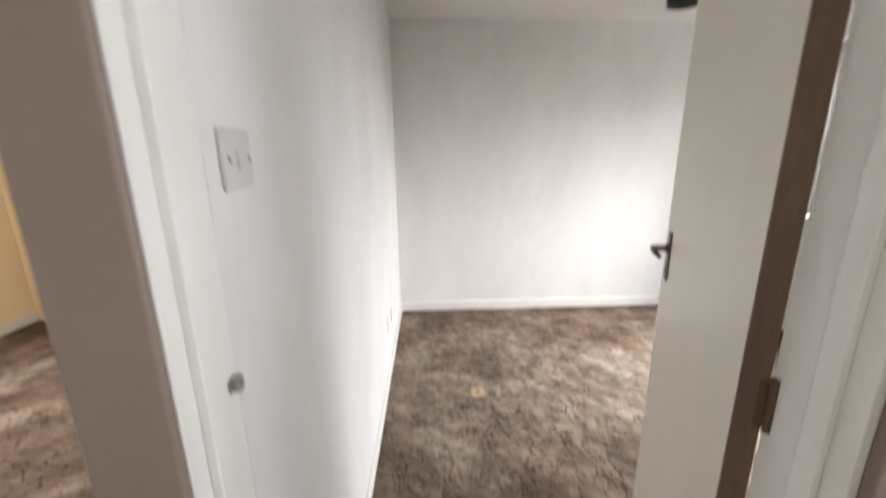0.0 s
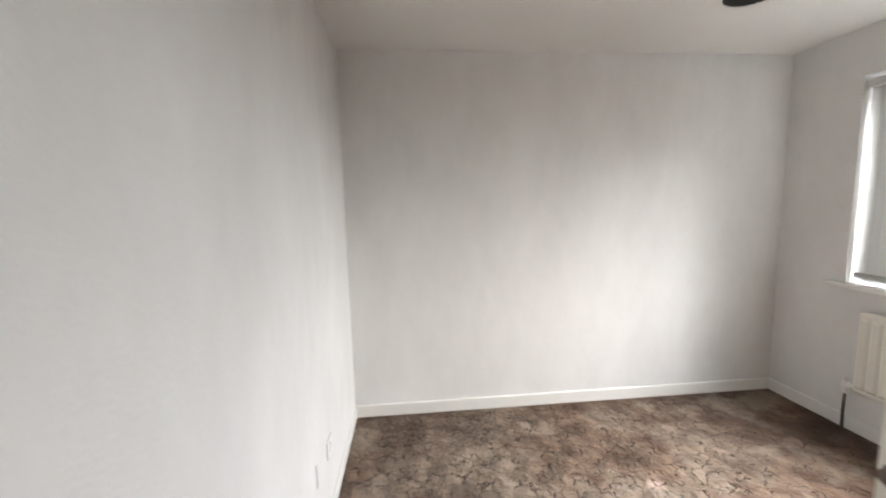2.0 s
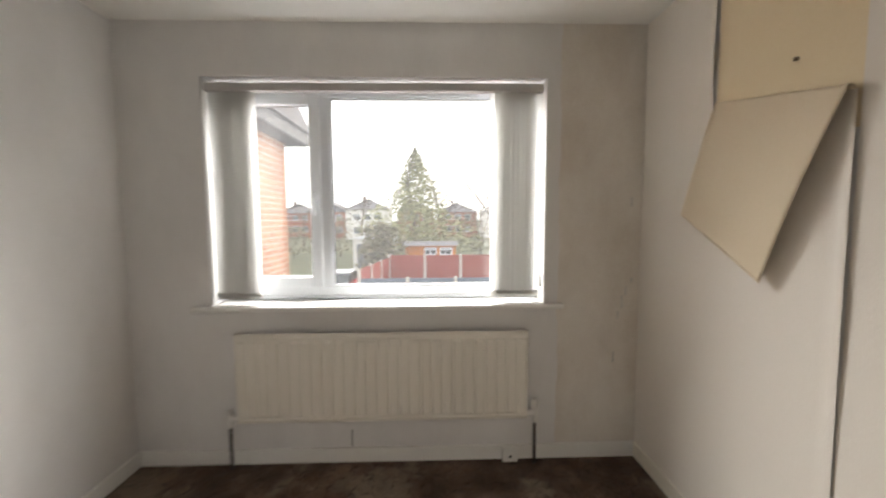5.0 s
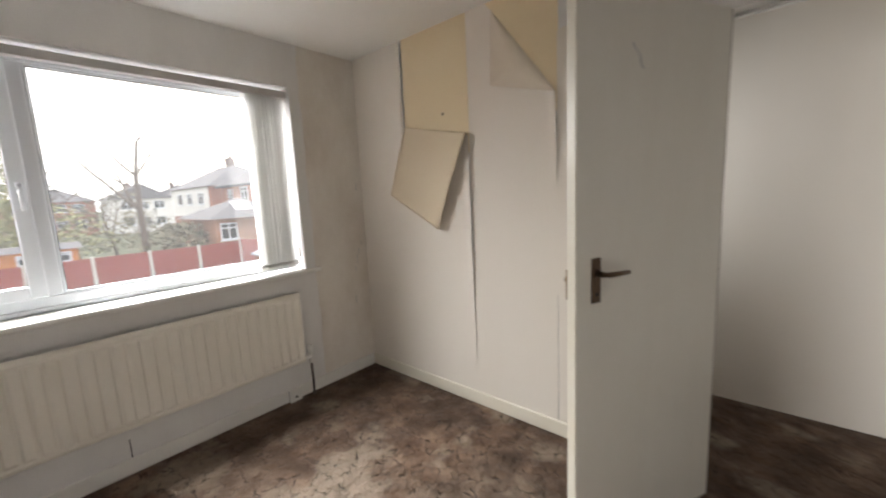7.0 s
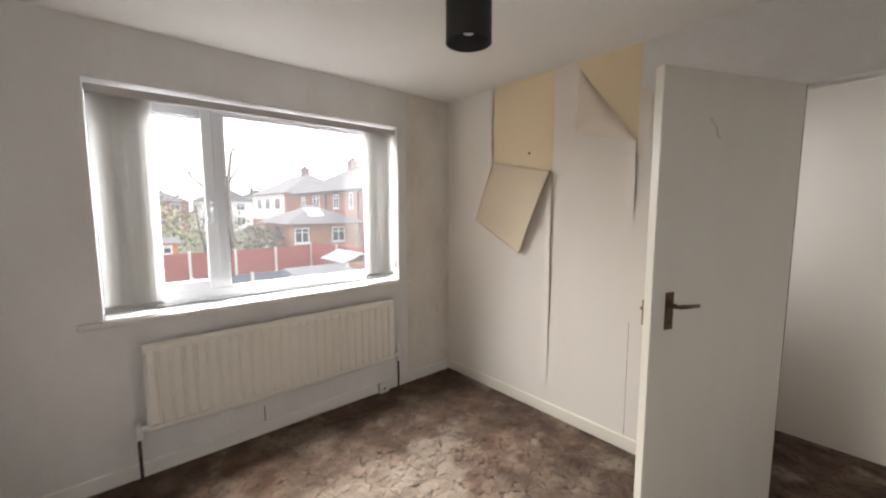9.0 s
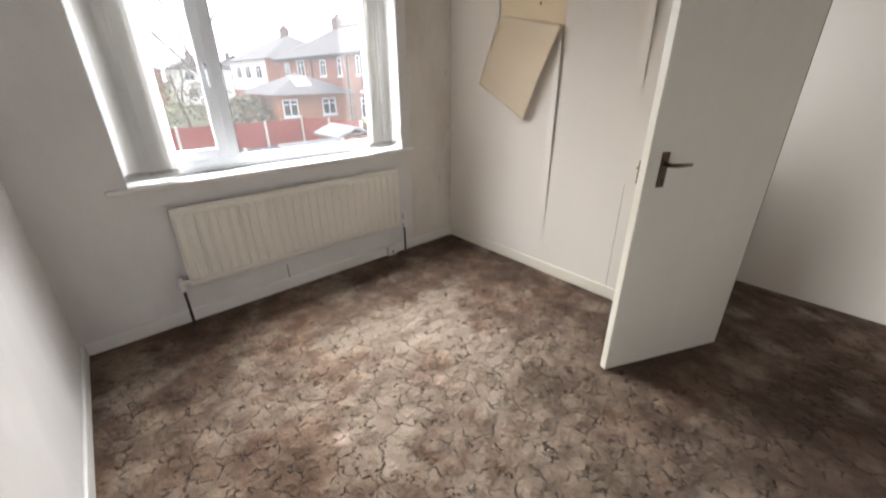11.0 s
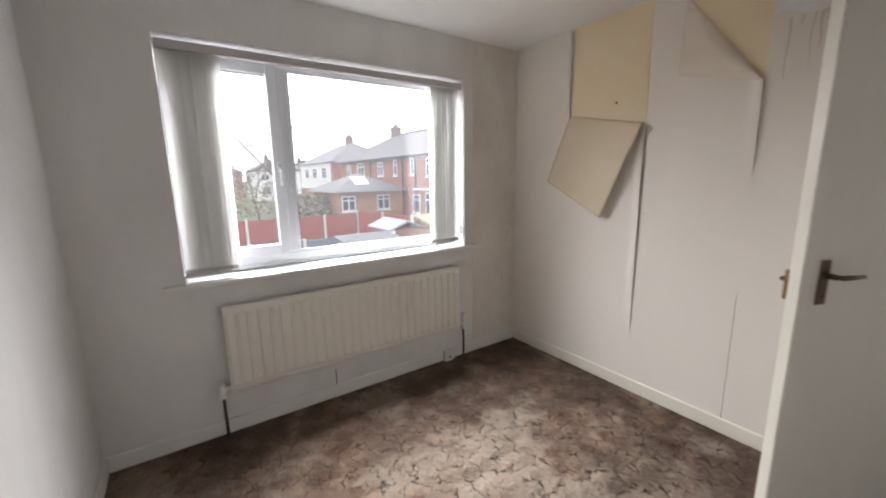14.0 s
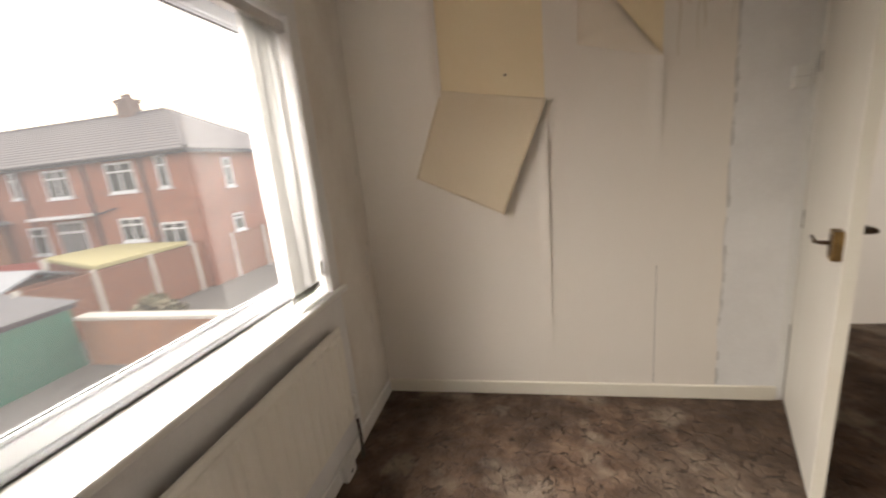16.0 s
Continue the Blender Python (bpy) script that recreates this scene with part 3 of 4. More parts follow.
def rad_front(u, v):
    y, z = RY0 + u * (RY1 - RY0), RZ0 + v * (RZ1 - RZ0)
    k = (u * FLUTES) % 1.0
    rib = min(1.0, max(0.0, min(k, 1 - k) * 7.5 - 0.45))
    end = min(1.0, max(0.0, (min(v, 1 - v) - 0.065) / 0.03))
    edge = 0.008 * max(0.0, 1 - min(v, 1 - v) / 0.016) - 0.004 * smooth01(1 - abs(min(v, 1 - v) - 0.045) / 0.016)
    return (RX + edge - 0.012 * rib * end, y, z)


part("panel", Build().sheet(rad_front, FLUTES * 12, 90), RAD, rad, smooth=True)
part("back_panel", Build().box(RX + 0.012, RX + 0.018, RY0 + 0.004, RY1 - 0.004, RZ0 + 0.004, RZ1 - 0.004), RAD, rad)
part("top_seam", Build().box(RX + 0.006, RX + 0.014, RY0, RY1, RZ1 - 0.002, RZ1 + 0.003), RAD, rad, bevel=0.002)
part("end_seam", Build().box(RX, RX + 0.014, RY0 - 0.003, RY0 + 0.001, RZ0, RZ1), RAD, rad, bevel=0.001)
part("end_seam", Build().box(RX, RX + 0.014, RY1 - 0.001, RY1 + 0.003, RZ0, RZ1), RAD, rad, bevel=0.001)
for y in (RY0 + 0.25, RY1 - 0.25):
    part("bracket", Build().box(RX + 0.018, XR, y - 0.015, y + 0.015, RZ0 + 0.02, RZ1 - 0.03), STEEL, rad)
for y, s, head in ((RY0, -1, True), (RY1, 1, False)):
    yv = y + s * 0.045
    vb = part("valve", Build().tube([(RX + 0.01, y, RZ0 + 0.03), (RX + 0.01, y + s * 0.03, RZ0 + 0.03), (RX + 0.01, yv, RZ0 + 0.03)], [0.013, 0.018, 0.015], 12).tube([(RX + 0.01, yv, RZ0 - 0.02), (RX + 0.01, yv, RZ0 + 0.02), (RX + 0.01, yv, RZ0 + 0.055)], [0.017, 0.020, 0.016], 12), PLASTIC, rad, "white painted metal radiator valve")
    if head:
        part("valve_head", Build().tube([(RX + 0.01, yv, RZ0 + 0.055), (RX + 0.01, yv, RZ0 + 0.062), (RX + 0.01, yv, RZ0 + 0.10), (RX + 0.01, yv, RZ0 + 0.108)], [0.014, 0.018, 0.017, 0.012], 14), PLASTIC, vb, "white plastic valve cap", smooth=True)
    else:
        part("valve_cap", Build().tube([(RX + 0.01, yv, RZ0 + 0.055), (RX + 0.01, yv, RZ0 + 0.075)], [0.014, 0.012], 12), GREY_PLATE, vb)
    part("pipe", Build().tube([(RX + 0.01, yv, RZ0 - 0.02), (RX + 0.006, yv, 0.12), (RX + 0.01, yv, 0.0)], 0.0085, 10), PIPE, rad, "dark painted feed pipe", smooth=True)

# ---- ceiling pendant ----
PX, PY = 1.388, 2.42
pend = thing("pendant_lamp", "black cylindrical pendant lamp shade on a short cord", "lamp")
part("ceiling_rose", Build().tube([(PX, PY, H), (PX, PY, H - 0.012), (PX, PY, H - 0.025)], [0.045, 0.043, 0.02], 24), PLASTIC, pend, "white ceiling rose")
part("cord", Build().tube([(PX, PY, H - 0.02), (PX, PY, 2.174)], 0.0035, 8), PLASTIC, pend, "white lamp cord")
shade = part("shade", Build().tube([(PX, PY, 2.001), (PX, PY, 2.172)], 0.074, 40, cap=False), BLACK, pend, smooth=True)
part("shade_lining", Build().tube([(PX, PY, 2.003), (PX, PY, 2.170)], 0.0715, 40, cap=False), INNER, shade, smooth=True)
part("shade_ring", Build().tube([(PX + 0.074 * math.cos(a), PY + 0.074 * math.sin(a), 2.001) for a in [i * math.pi / 20 for i in range(41)]], 0.0018, 6), BLACK, shade)
part("spider", Build().box(PX - 0.072, PX + 0.072, PY - 0.004, PY + 0.004, 2.166, 2.170).box(PX - 0.004, PX + 0.004, PY - 0.072, PY + 0.072, 2.1655, 2.1695).tube([(PX, PY, 2.162), (PX, PY, 2.1725)], 0.073, 30), INNER, shade)
part("lamp_holder", Build().tube([(PX, PY, 2.169), (PX, PY, 2.124)], [0.018, 0.02], 16), PLASTIC, pend)
part("bulb", Build().tube([(PX, PY, 2.124 - d) for d in (0, 0.015, 0.03, 0.05, 0.07, 0.085, 0.095, 0.1)], [0.013, 0.016, 0.022, 0.029, 0.030, 0.026, 0.017, 0.004], 18), BULB, pend, "unlit pale bulb", smooth=True)

# ---- peeling wallpaper ----
lin = Y0 + 0.002


setting("old_wall_lining", Build().box(1.96, 2.495, Y0 - 0.001, lin, 1.60, H).box(1.405, 1.95, Y0 - 0.001, lin, 1.75, H), LINING, "bare yellowed lining where the wallpaper came off", "wall lining")


def paper(name, label, fn, nu, nv, mat=PAPER):
    return tagged(part(name, Build().sheet(fn, nu, nv), mat, smooth=True, thick=0.0011, rim=mat is PAPER_BACK), label, "wallpaper", "wallpaper strips")


def strip_whole(u, v):
    x, z = 2.498 + u * (XR - 2.498), 0.083 + v * (H - 0.083)
    return (x, lin + 0.0015 + 0.017 * smooth01((0.07 - u) / 0.07) ** 1.3 * smooth01((z - 1.70) / 0.2), z)


def strip_torn(u, v):
    x = 1.958 + u * (2.498 - 1.958)
    top = 1.698 + u * (1.817 - 1.698)
    z = 0.083 + v * (top - 0.083)
    lift = 0.016 * smooth01((0.13 - u) / 0.13) ** 1.6 * smooth01((z + 0.06) / 1.5)
    return (x - 0.10 * lift, lin + 0.0015 + lift, z)


def corner_lift(x, z):
    return 0.017 * smooth01((0.077 - (x - 1.41)) / 0.077) ** 1.6 * smooth01((z - 1.24) / 0.55)


def strip_corner(u, v):
    x = 1.41 + u * (1.958 - 1.41)
    fold = 1.838 + (x - 1.411) / (1.784 - 1.411) * (2.324 - 1.838)
    z = 0.083 + v * (min(H, fold) - 0.083)
    return (x, lin + 0.0015 + corner_lift(x, z), z)


rag = random.Random(4)
edge_pts = [1.095 + rag.uniform(-0.006, 0.005) for _ in range(41)]


def strip_ragged(u, v):
    j = min(39, int(v * 40))
    e = edge_pts[j] + (edge_pts[j + 1] - edge_pts[j]) * (v * 40 - j)
    return (e + u * (1.41 - e), lin + 0.0015, 0.083 + v * (2.10 + 0.03 * math.sin(9 * u) * u - 0.083))


paper("wallpaper_strip", "cream wallpaper strip still hung beside the corner", strip_whole, 30, 40)
paper("wallpaper_strip", "cream wallpaper strip torn away from its top", strip_torn, 40, 60)
paper("wallpaper_strip", "cream wallpaper strip with its top corner folded over", strip_corner, 40, 60)
paper("wallpaper_strip", "cream wallpaper strip with a ragged torn edge", strip_ragged, 20, 80)


def flap(u, v):
    """The torn length, folded over its crease and hanging down, back side out."""
    x0, z0 = 1.958 + u * (2.498 - 1.958), 1.698 + u * (1.817 - 1.698)
    x1, z1 = 2.200 + u * (2.680 - 2.200), 1.134 + u * (1.369 - 1.134)
    r = 0.003 + 0.011 * (1 - u) ** 1.5
    if v < 0.18:
        a = math.pi * v / 0.18
        return (x0 + 0.003 * math.sin(a), lin + 0.018 * (1 - u) ** 3 + r * (1 - math.cos(a)), z0 + r * math.sin(a))
    t = (v - 0.18) / 0.82
    hang = lin + 0.018 * (1 - u) ** 3 + 2 * r
    end = lin + 0.008 + 0.035 * (1 - u) ** 1.2
    return (x0 + (x1 - x0) * t, hang + (end - hang) * t + 0.012 * math.sin(math.pi * t) * (0.3 + 0.7 * (1 - u)), z0 + (z1 - z0) * t)


paper("wallpaper_flap", "torn wallpaper length folded down showing its tan back", flap, 30, 50, PAPER_BACK)


def corner_flap(u, v):
    a, b_, c = Vector((1.784, 0, 2.326)), Vector((1.411, 0, 1.838)), Vector((1.80, 0, 1.945))
    edge = a.lerp(b_, u)
    far = a.lerp(c, min(1, 1.6 * u)) if u < 0.625 else c.lerp(b_, (u - 0.625) / 0.375)
    q = edge.lerp(far, v)
    wide = (far - edge).length
    off = 0.0032 + corner_lift(q.x, q.z) + 0.036 * math.sin(math.pi * v ** 0.6) * min(1, wide / 0.22)
    return (q.x, lin + off, q.z + 0.014 * math.sin(math.pi * v) * (1 - u))


paper("wallpaper_flap", "curled wallpaper corner hanging down from the ceiling", corner_flap, 40, 20, PAPER_CURL)

st = thing("damp_runs", "brown damp runs down the wallpaper top", "stain")
rs = random.Random(8)
for i in range(7):
    x = 1.13 + 0.036 * i + rs.uniform(-0.016, 0.016)
    ln, wd = rs.uniform(0.04, 0.28) * (0.5 + 0.5 * (i > 2)), rs.uniform(0.003, 0.011)
    part("run", Build().sheet(lambda u, v: (x + (u - 0.5) * 2 * wd * (0.35 + 0.65 * v) + 0.003 * math.sin(7 * v + i), lin + 0.0028, 2.085 - ln * (1 - v)), 2, 10), STAIN, st)
te = thing("torn_paper_edge", "grey torn backing along the ragged paper edge", "wallpaper")
for j in range(40):
    z = 0.09 + j * 0.05
    e = edge_pts[min(40, int((z - 0.083) / 2.02 * 40))]
    if rs.random() < (0.98 if 0.45 < z < 1.8 else 0.5):
        part("scrap", Build().prism([(e - rs.uniform(0.002, 0.016), z), (e + 0.003, z), (e + 0.003, z + 0.05), (e - rs.uniform(0.002, 0.016), z + 0.05)], Y0, lin + 0.0016), TORN, te)
tagged(part("stained_paper", Build().sheet(lambda u, v: (XR - 0.002, 1.068 + u * (WY0 - 0.075 - 1.068) + (0.004 * math.sin(23 * v) + 0.003 * math.sin(61 * v) + 0.002 * math.sin(139 * v)) * u, 0.088 + v * (H - 0.09)), 4, 60), STAINED, thick=0.001), "stained scuffed wallpaper beside the window", "wallpaper")
sc = thing("paint_scuffs", "dark scuffs and chipped paint near the corner", "stain")
for y, z, h in ((1.14, 0.93, 0.05), (1.16, 0.86, 0.07), (1.18, 0.80, 0.04), (1.12, 1.42, 0.05), (1.11, 1.0, 0.03), (1.20, 0.55, 0.06)):
    part("scuff", Build().box(XR - 0.0045, XR - 0.003, y, y + 0.009, z, z + h), TORN, sc)
tagged(part("wall_hook", Build().tube([(2.155, lin, 1.853), (2.155, lin + 0.008, 1.850), (2.152, lin + 0.012, 1.855)], [0.007, 0.005, 0.004], 8), BRONZE), "small dark wall plug in the bare lining", "hook")
tagged(part("wall_crack", Build().box(XR - 0.001, XR + 0.004, 2.668, 2.673, 0.085, 0.185), DARK), "thin dark crack under the radiator", "crack")
seam = Build()
seam.box(1.4085, 1.4102, lin + 0.0005, lin + 0.0028, 0.085, 0.80)
tagged(part("paper_seam", seam, DARK), "open dark seam between wallpaper strips", "seam")

# ---- electrical fittings ----
sb = thing("door_sensor", "small white box beside the door frame", "sensor")
part("case", Build().box(0.800, 0.866, Y0, Y0 + 0.026, 1.62, 1.722), PLASTIC, sb, bevel=0.005)
part("cover_line", Build().box(0.802, 0.864, Y0 + 0.0255, Y0 + 0.027, 1.668, 1.672), GREY_PLATE, sb)
part("cable", Build().box(0.792, 0.797, Y0, Y0 + 0.004, 0.09, 1.64), GLOSS, sb, "white painted cable")
sw = thing("light_switch", "grey-white switch plate on the partition wall", "switch")
part("plate", Build().box(XL, XL + 0.009, 1.098, 1.180, 1.332, 1.414), GREY_PLATE, sw, bevel=0.004)
part("rocker", Build().box(XL + 0.009, XL + 0.013, 1.131, 1.147, 1.360, 1.386), GREY_PLATE, sw, bevel=0.002)
for y in (1.110, 1.168):
    part("screw", Build().tube([(XL + 0.0088, y, 1.373), (XL + 0.0098, y, 1.373)], 0.0035, 8), DARK, sw)
so = thing("wall_socket", "white socket plate low on the partition wall", "socket")
part("plate", Build().box(XL, XL + 0.009, 2.98, 3.066, 0.29, 0.376), PLASTIC, so, bevel=0.003)
for y, z in ((3.023, 0.352), (3.008, 0.325), (3.038, 0.325)):
    part("slot", Build().box(XL + 0.0088, XL + 0.0095, y - 0.004, y + 0.004, z - 0.006, z + 0.006), DARK, so)
part("cable_mark", Build().box(XL, XL + 0.0015, 2.80, 2.804, 0.30, 0.40), DARK, so)
ss = thing("floor_socket", "white surface socket box on the skirting board", "socket")
part("box", Build().box(XR - 0.05, XR - 0.016, 1.745, 1.832, 0.005, 0.092), PLASTIC, ss, bevel=0.004)
part("slot", Build().box(XR - 0.0512, XR - 0.0498, 1.78, 1.796, 0.03, 0.045), DARK, ss)

# ---- outside ----
G = -2.6
GRASS = material("rough_grass", (0.06, 0.075, 0.03), 0.95, other=(0.10, 0.085, 0.055), scale=0.5, grain=0.3, fine=8)
PAVE = material("concrete_yard", (0.17, 0.165, 0.155), 0.9, other=(0.12, 0.115, 0.11), scale=0.8, grain=0.2, fine=12)
RED_FENCE = material("red_fence_stain", (0.31, 0.062, 0.045), 0.85, other=(0.24, 0.05, 0.038), scale=2, grain=0.2, fine=20, stretch=(1, 1, 8))
BROWN_FENCE = material("brown_fence_stain", (0.29, 0.125, 0.075), 0.85, other=(0.18, 0.075, 0.045), scale=2.2, grain=0.4, fine=6, stretch=(1, 1, 8), mix=0.9)
CONCRETE = material("concrete_post", (0.62, 0.59, 0.54), 0.9, other=(0.5, 0.48, 0.44), scale=6)
BLUE_FENCE = material("blue_grey_boards", (0.16, 0.19, 0.24), 0.85, other=(0.12, 0.14, 0.18), scale=3)
GREEN = material("green_shed_paint", (0.03, 0.18, 0.125), 0.7, other=(0.025, 0.13, 0.09), scale=3, grain=0.2, fine=15, stretch=(1, 1, 6))
TIN = material("grey_roof_sheet", (0.19, 0.195, 0.21), 0.7, other=(0.13, 0.13, 0.14), scale=4)
YELLOW_ROOF = material("mossy_felt_roof", (0.47, 0.43, 0.22), 0.9, other=(0.38, 0.35, 0.19), scale=2)
SLATE = material("roof_tiles", (0.13, 0.13, 0.145), 0.8, other=(0.18, 0.16, 0.15), scale=2, grain=0.4, fine=5, stretch=(1, 1, 12))
RENDERED = material("white_render", (0.7, 0.69, 0.67), 0.9, other=(0.6, 0.59, 0.57), scale=1)
BRICK_A = brick_material("red_brick", (0.37, 0.14, 0.088), (0.26, 0.092, 0.062), (0.36, 0.29, 0.24))
BRICK_B = brick_material("orange_brick", (0.42, 0.20, 0.11), (0.34, 0.155, 0.09), (0.42, 0.35, 0.28))
ZINC = material("blue_grey_felt", (0.34, 0.37, 0.41), 0.7, other=(0.27, 0.29, 0.32), scale=2)
SOOT = brick_material("sooty_brick", (0.14, 0.10, 0.09), (0.20, 0.125, 0.10), (0.20, 0.18, 0.165))
FASCIA = material("dark_fascia", (0.035, 0.04, 0.05), 0.6)
BARK = material("bark", (0.13, 0.10, 0.075), 0.95, other=(0.08, 0.06, 0.045), scale=6)
ORANGE = material("orange_shed_stain", (0.55, 0.20, 0.045), 0.8, other=(0.45, 0.16, 0.04), scale=3)
CAR_RED = material("red_car_paint", (0.45, 0.025, 0.02), 0.25)
DARK_PANE = material("dark_window_pane", (0.04, 0.05, 0.055), 0.1)
CONIFER = leaf_material("yellow_green_needles", (0.20, 0.22, 0.095), (0.40, 0.40, 0.20))
HEDGE = leaf_material("hedge_leaves", (0.14, 0.145, 0.085), (0.28, 0.24, 0.16))

setting("ground", Build().box(-900, 900, -900, 900, G - 0.5, G), GRASS, "rough grass and garden ground reaching the distance", "ground")
setting("wall_lower_storey", Build().box(LX - 0.3, OUT - 0.004, -0.05, Y1 + 0.3, G + 0.004, -0.284), BRICK_B, "orange brick lower storey of the house", "wall")
setting("yard_paving", Build().box(OUT, 17, -14, 8, G - 0.02, G + 0.012), PAVE, "grey concrete back yard paving", "paving")


def fence(name, label, p0, p1, n, top, panel_mat, post_mat, base=G, group="garden fences"):
    """A run of slatted panels between concrete posts."""
    f = thing(name, label, "fence", group)
    a, b_ = Vector(p0), Vector(p1)
    d = (b_ - a) / n
    yaw = math.degrees(math.atan2(d.y, d.x))
    L = d.length
    pm = Build().box(-0.055, 0.055, -0.055, 0.055, 0, top - base + 0.06).mesh("post", post_mat)
    sl = Build()
    rows = max(6, int((top - base - 0.1) / 0.14))
    step = (top - base - 0.1) / rows
    for r in range(rows):
        z = 0.05 + r * step
        sl.prism([(0.012, z), (0.026, z), (0.014, z + step + 0.01), (0.004, z + step + 0.01)], 0.06, L - 0.06, axis="x")
    sl.box(0.06, L - 0.06, -0.02, 0.02, top - base - 0.05, top - base)
    me = sl.mesh("panel", panel_mat)
    for i in range(n + 1):
        o = new("post", pm)
        o.parent, o.matrix_basis = f, pose(*(a + d * i), base, 0, 0, yaw)
    for i in range(n):
        o = new("panel", me)
        o.parent, o.matrix_basis = f, pose(*(a + d * i), base, 0, 0, yaw)
    return f


fence("garden_fence", "red stained panel fence with white concrete posts", (22.0, 4.6), (22.0, -5.2), 5, -0.62, RED_FENCE, CONCRETE)
fence("garden_fence", "red stained fence returning towards the house", (22.0, 4.6), (17.0, 5.3), 3, -0.75, RED_FENCE, CONCRETE)
fence("garden_fence", "brown slatted fence with pale concrete posts", (14.42, -3.62), (14.42, -9.05), 3, -0.75, BROWN_FENCE, CONCRETE, G)
fence("garden_fence", "brown slatted fence along the side passage", (14.42, -9.05), (13.6, -16.3), 4, -0.75, BROWN_FENCE, CONCRETE, G)
fence("garden_fence", "low blue-grey boarded fence with white posts", (17.0, 5.3), (17.0, -2.8), 4, -1.12, BLUE_FENCE, CONCRETE)
fence("garden_fence", "red fence behind the little extension", (22.0, -5.2), (17.4, -6.2), 2, -0.5, RED_FENCE, CONCRETE)


def window_part(parent, x0, x1, z0, z1, y, face=1, along="x", name="window"):
    """White framed window set on a facade; face: which way it looks."""
    d = 0.06 * face

    def bx(b, a0, a1, c0, c1, lo, hi):
        lo, hi = sorted((y + lo * face, y + hi * face))
        return b.box(a0, a1, lo, hi, c0, c1) if along == "x" else b.box(lo, hi, a0, a1, c0, c1)

    f = Build()
    t = 0.075
    mid = (x0 + x1) / 2
    bx(f, x0, x0 + t, z0, z1, 0, 0.05), bx(f, x1 - t, x1, z0, z1, 0, 0.05), bx(f, x0, x1, z0, z0 + t, 0, 0.051), bx(f, x0, x1, z1 - t, z1, 0, 0.051)
    if x1 - x0 > 0.7:
        bx(f, mid - 0.035, mid + 0.035, z0, z1 - t, 0, 0.049)
    bx(f, x0, x1, z1 - (z1 - z0) * 0.33, z1 - (z1 - z0) * 0.33 + 0.06, 0, 0.048)
    bx(f, x0 - 0.06, x1 + 0.06, z0 - 0.07, z0, 0, 0.10)
    wo = part(name, f, UPVC, parent, "white framed window")
    part("pane", bx(Build(), x0 + t, x1 - t, z0 + t, z1 - t, 0.004, 0.02), DARK_PANE, wo)
    return wo


def hip_roof(x0, x1, y0, y1, z, rise, over=0.3, hip0=True, hip1=True):
    x0, x1, y0, y1 = x0 - over, x1 + over, y0 - over, y1 + over
    half, ym = (y1 - y0) / 2, (y0 + y1) / 2
    a, c = x0 + (half if hip0 else 0), x1 - (half if hip1 else 0)
    b = Build()
    b.v += [(x0, y0, z), (x1, y0, z), (x1, y1, z), (x0, y1, z), (a, ym, z + rise), (c, ym, z + rise)]
    b.f += [[0, 1, 5, 4], [2, 3, 4, 5], [3, 0, 4], [1, 2, 5], [3, 2, 1, 0]]
    return b


def tile_rows(x0, x1, y_eave, y_ridge, z, rise, n, taper0, taper1):
    """Raised tile courses on the slope that faces the yard."""
    b = Build()
    for i in range(n):
        t0, t1 = i / n, (i + 1) / n
        ya, yb = y_eave + (y_ridge - y_eave) * t0, y_eave + (y_ridge - y_eave) * t1
        za, zb = z + rise * t0, z + rise * t1
        xa, xb = x0 + taper0 * t0, x1 - taper1 * t0
        b.v += [(xa, ya, za + 0.05), (xb, ya, za + 0.05), (xb - taper1 / n, yb, zb + 0.015), (xa + taper0 / n, yb, zb + 0.015), (xa, ya, za), (xb, ya, za)]
        o = len(b.v) - 6
        b.f += [[o, o + 1, o + 2, o + 3], [o + 4, o + 5, o + 1, o]]
    return b


def chimney(parent, x, y, z):
    c = part("chimney", Build().box(x - 0.45, x + 0.45, y - 0.3, y + 0.3, z - 1.0, z + 0.55).box(x - 0.5, x + 0.5, y - 0.35, y + 0.35, z + 0.55, z + 0.7), SOOT, parent, "brick chimney stack")
    for i in (-0.25, 0.0, 0.25):
        part("chimney_pot", Build().tube([(x + i, y, z + 0.7), (x + i, y, z + 0.95)], [0.11, 0.09], 10), SOOT, c)


# terrace across the yard
HX0, HX1, HY, HE, HR = 14.2, 36.0, -9.5, 2.8, 2.2
ter = thing("terrace_house", "red brick terrace with a tiled hipped roof", "house")
part("wall", Build().box(HX0, HX1, HY - 7.4, HY, G, HE), BRICK_A, ter)
rf = part("roof", hip_roof(HX0, HX1, HY - 7.4, HY, HE, HR), SLATE, ter, "dark grey tiled roof")
part("tile_courses", tile_rows(HX0 - 0.3, HX1 + 0.3, HY + 0.3, HY - 3.7, HE, HR, 16, 4.0, 4.0), SLATE, rf)
part("gutter", Build().tube([(HX0 - 0.3, HY + 0.34, HE - 0.02), (HX1 + 0.3, HY + 0.34, HE - 0.02)], 0.06, 8), FASCIA, ter, "black gutter")
part("fascia", Build().box(HX0 - 0.3, HX1 + 0.3, HY + 0.24, HY + 0.29, HE - 0.16, HE), FASCIA, ter)
part("fascia", Build().box(HX0 - 0.29, HX0 - 0.24, HY - 7.6, HY + 0.24, HE - 0.16, HE), FASCIA, ter)
for x in (20.3, 32.0):
    chimney(ter, x, HY - 3.7, HE + HR)
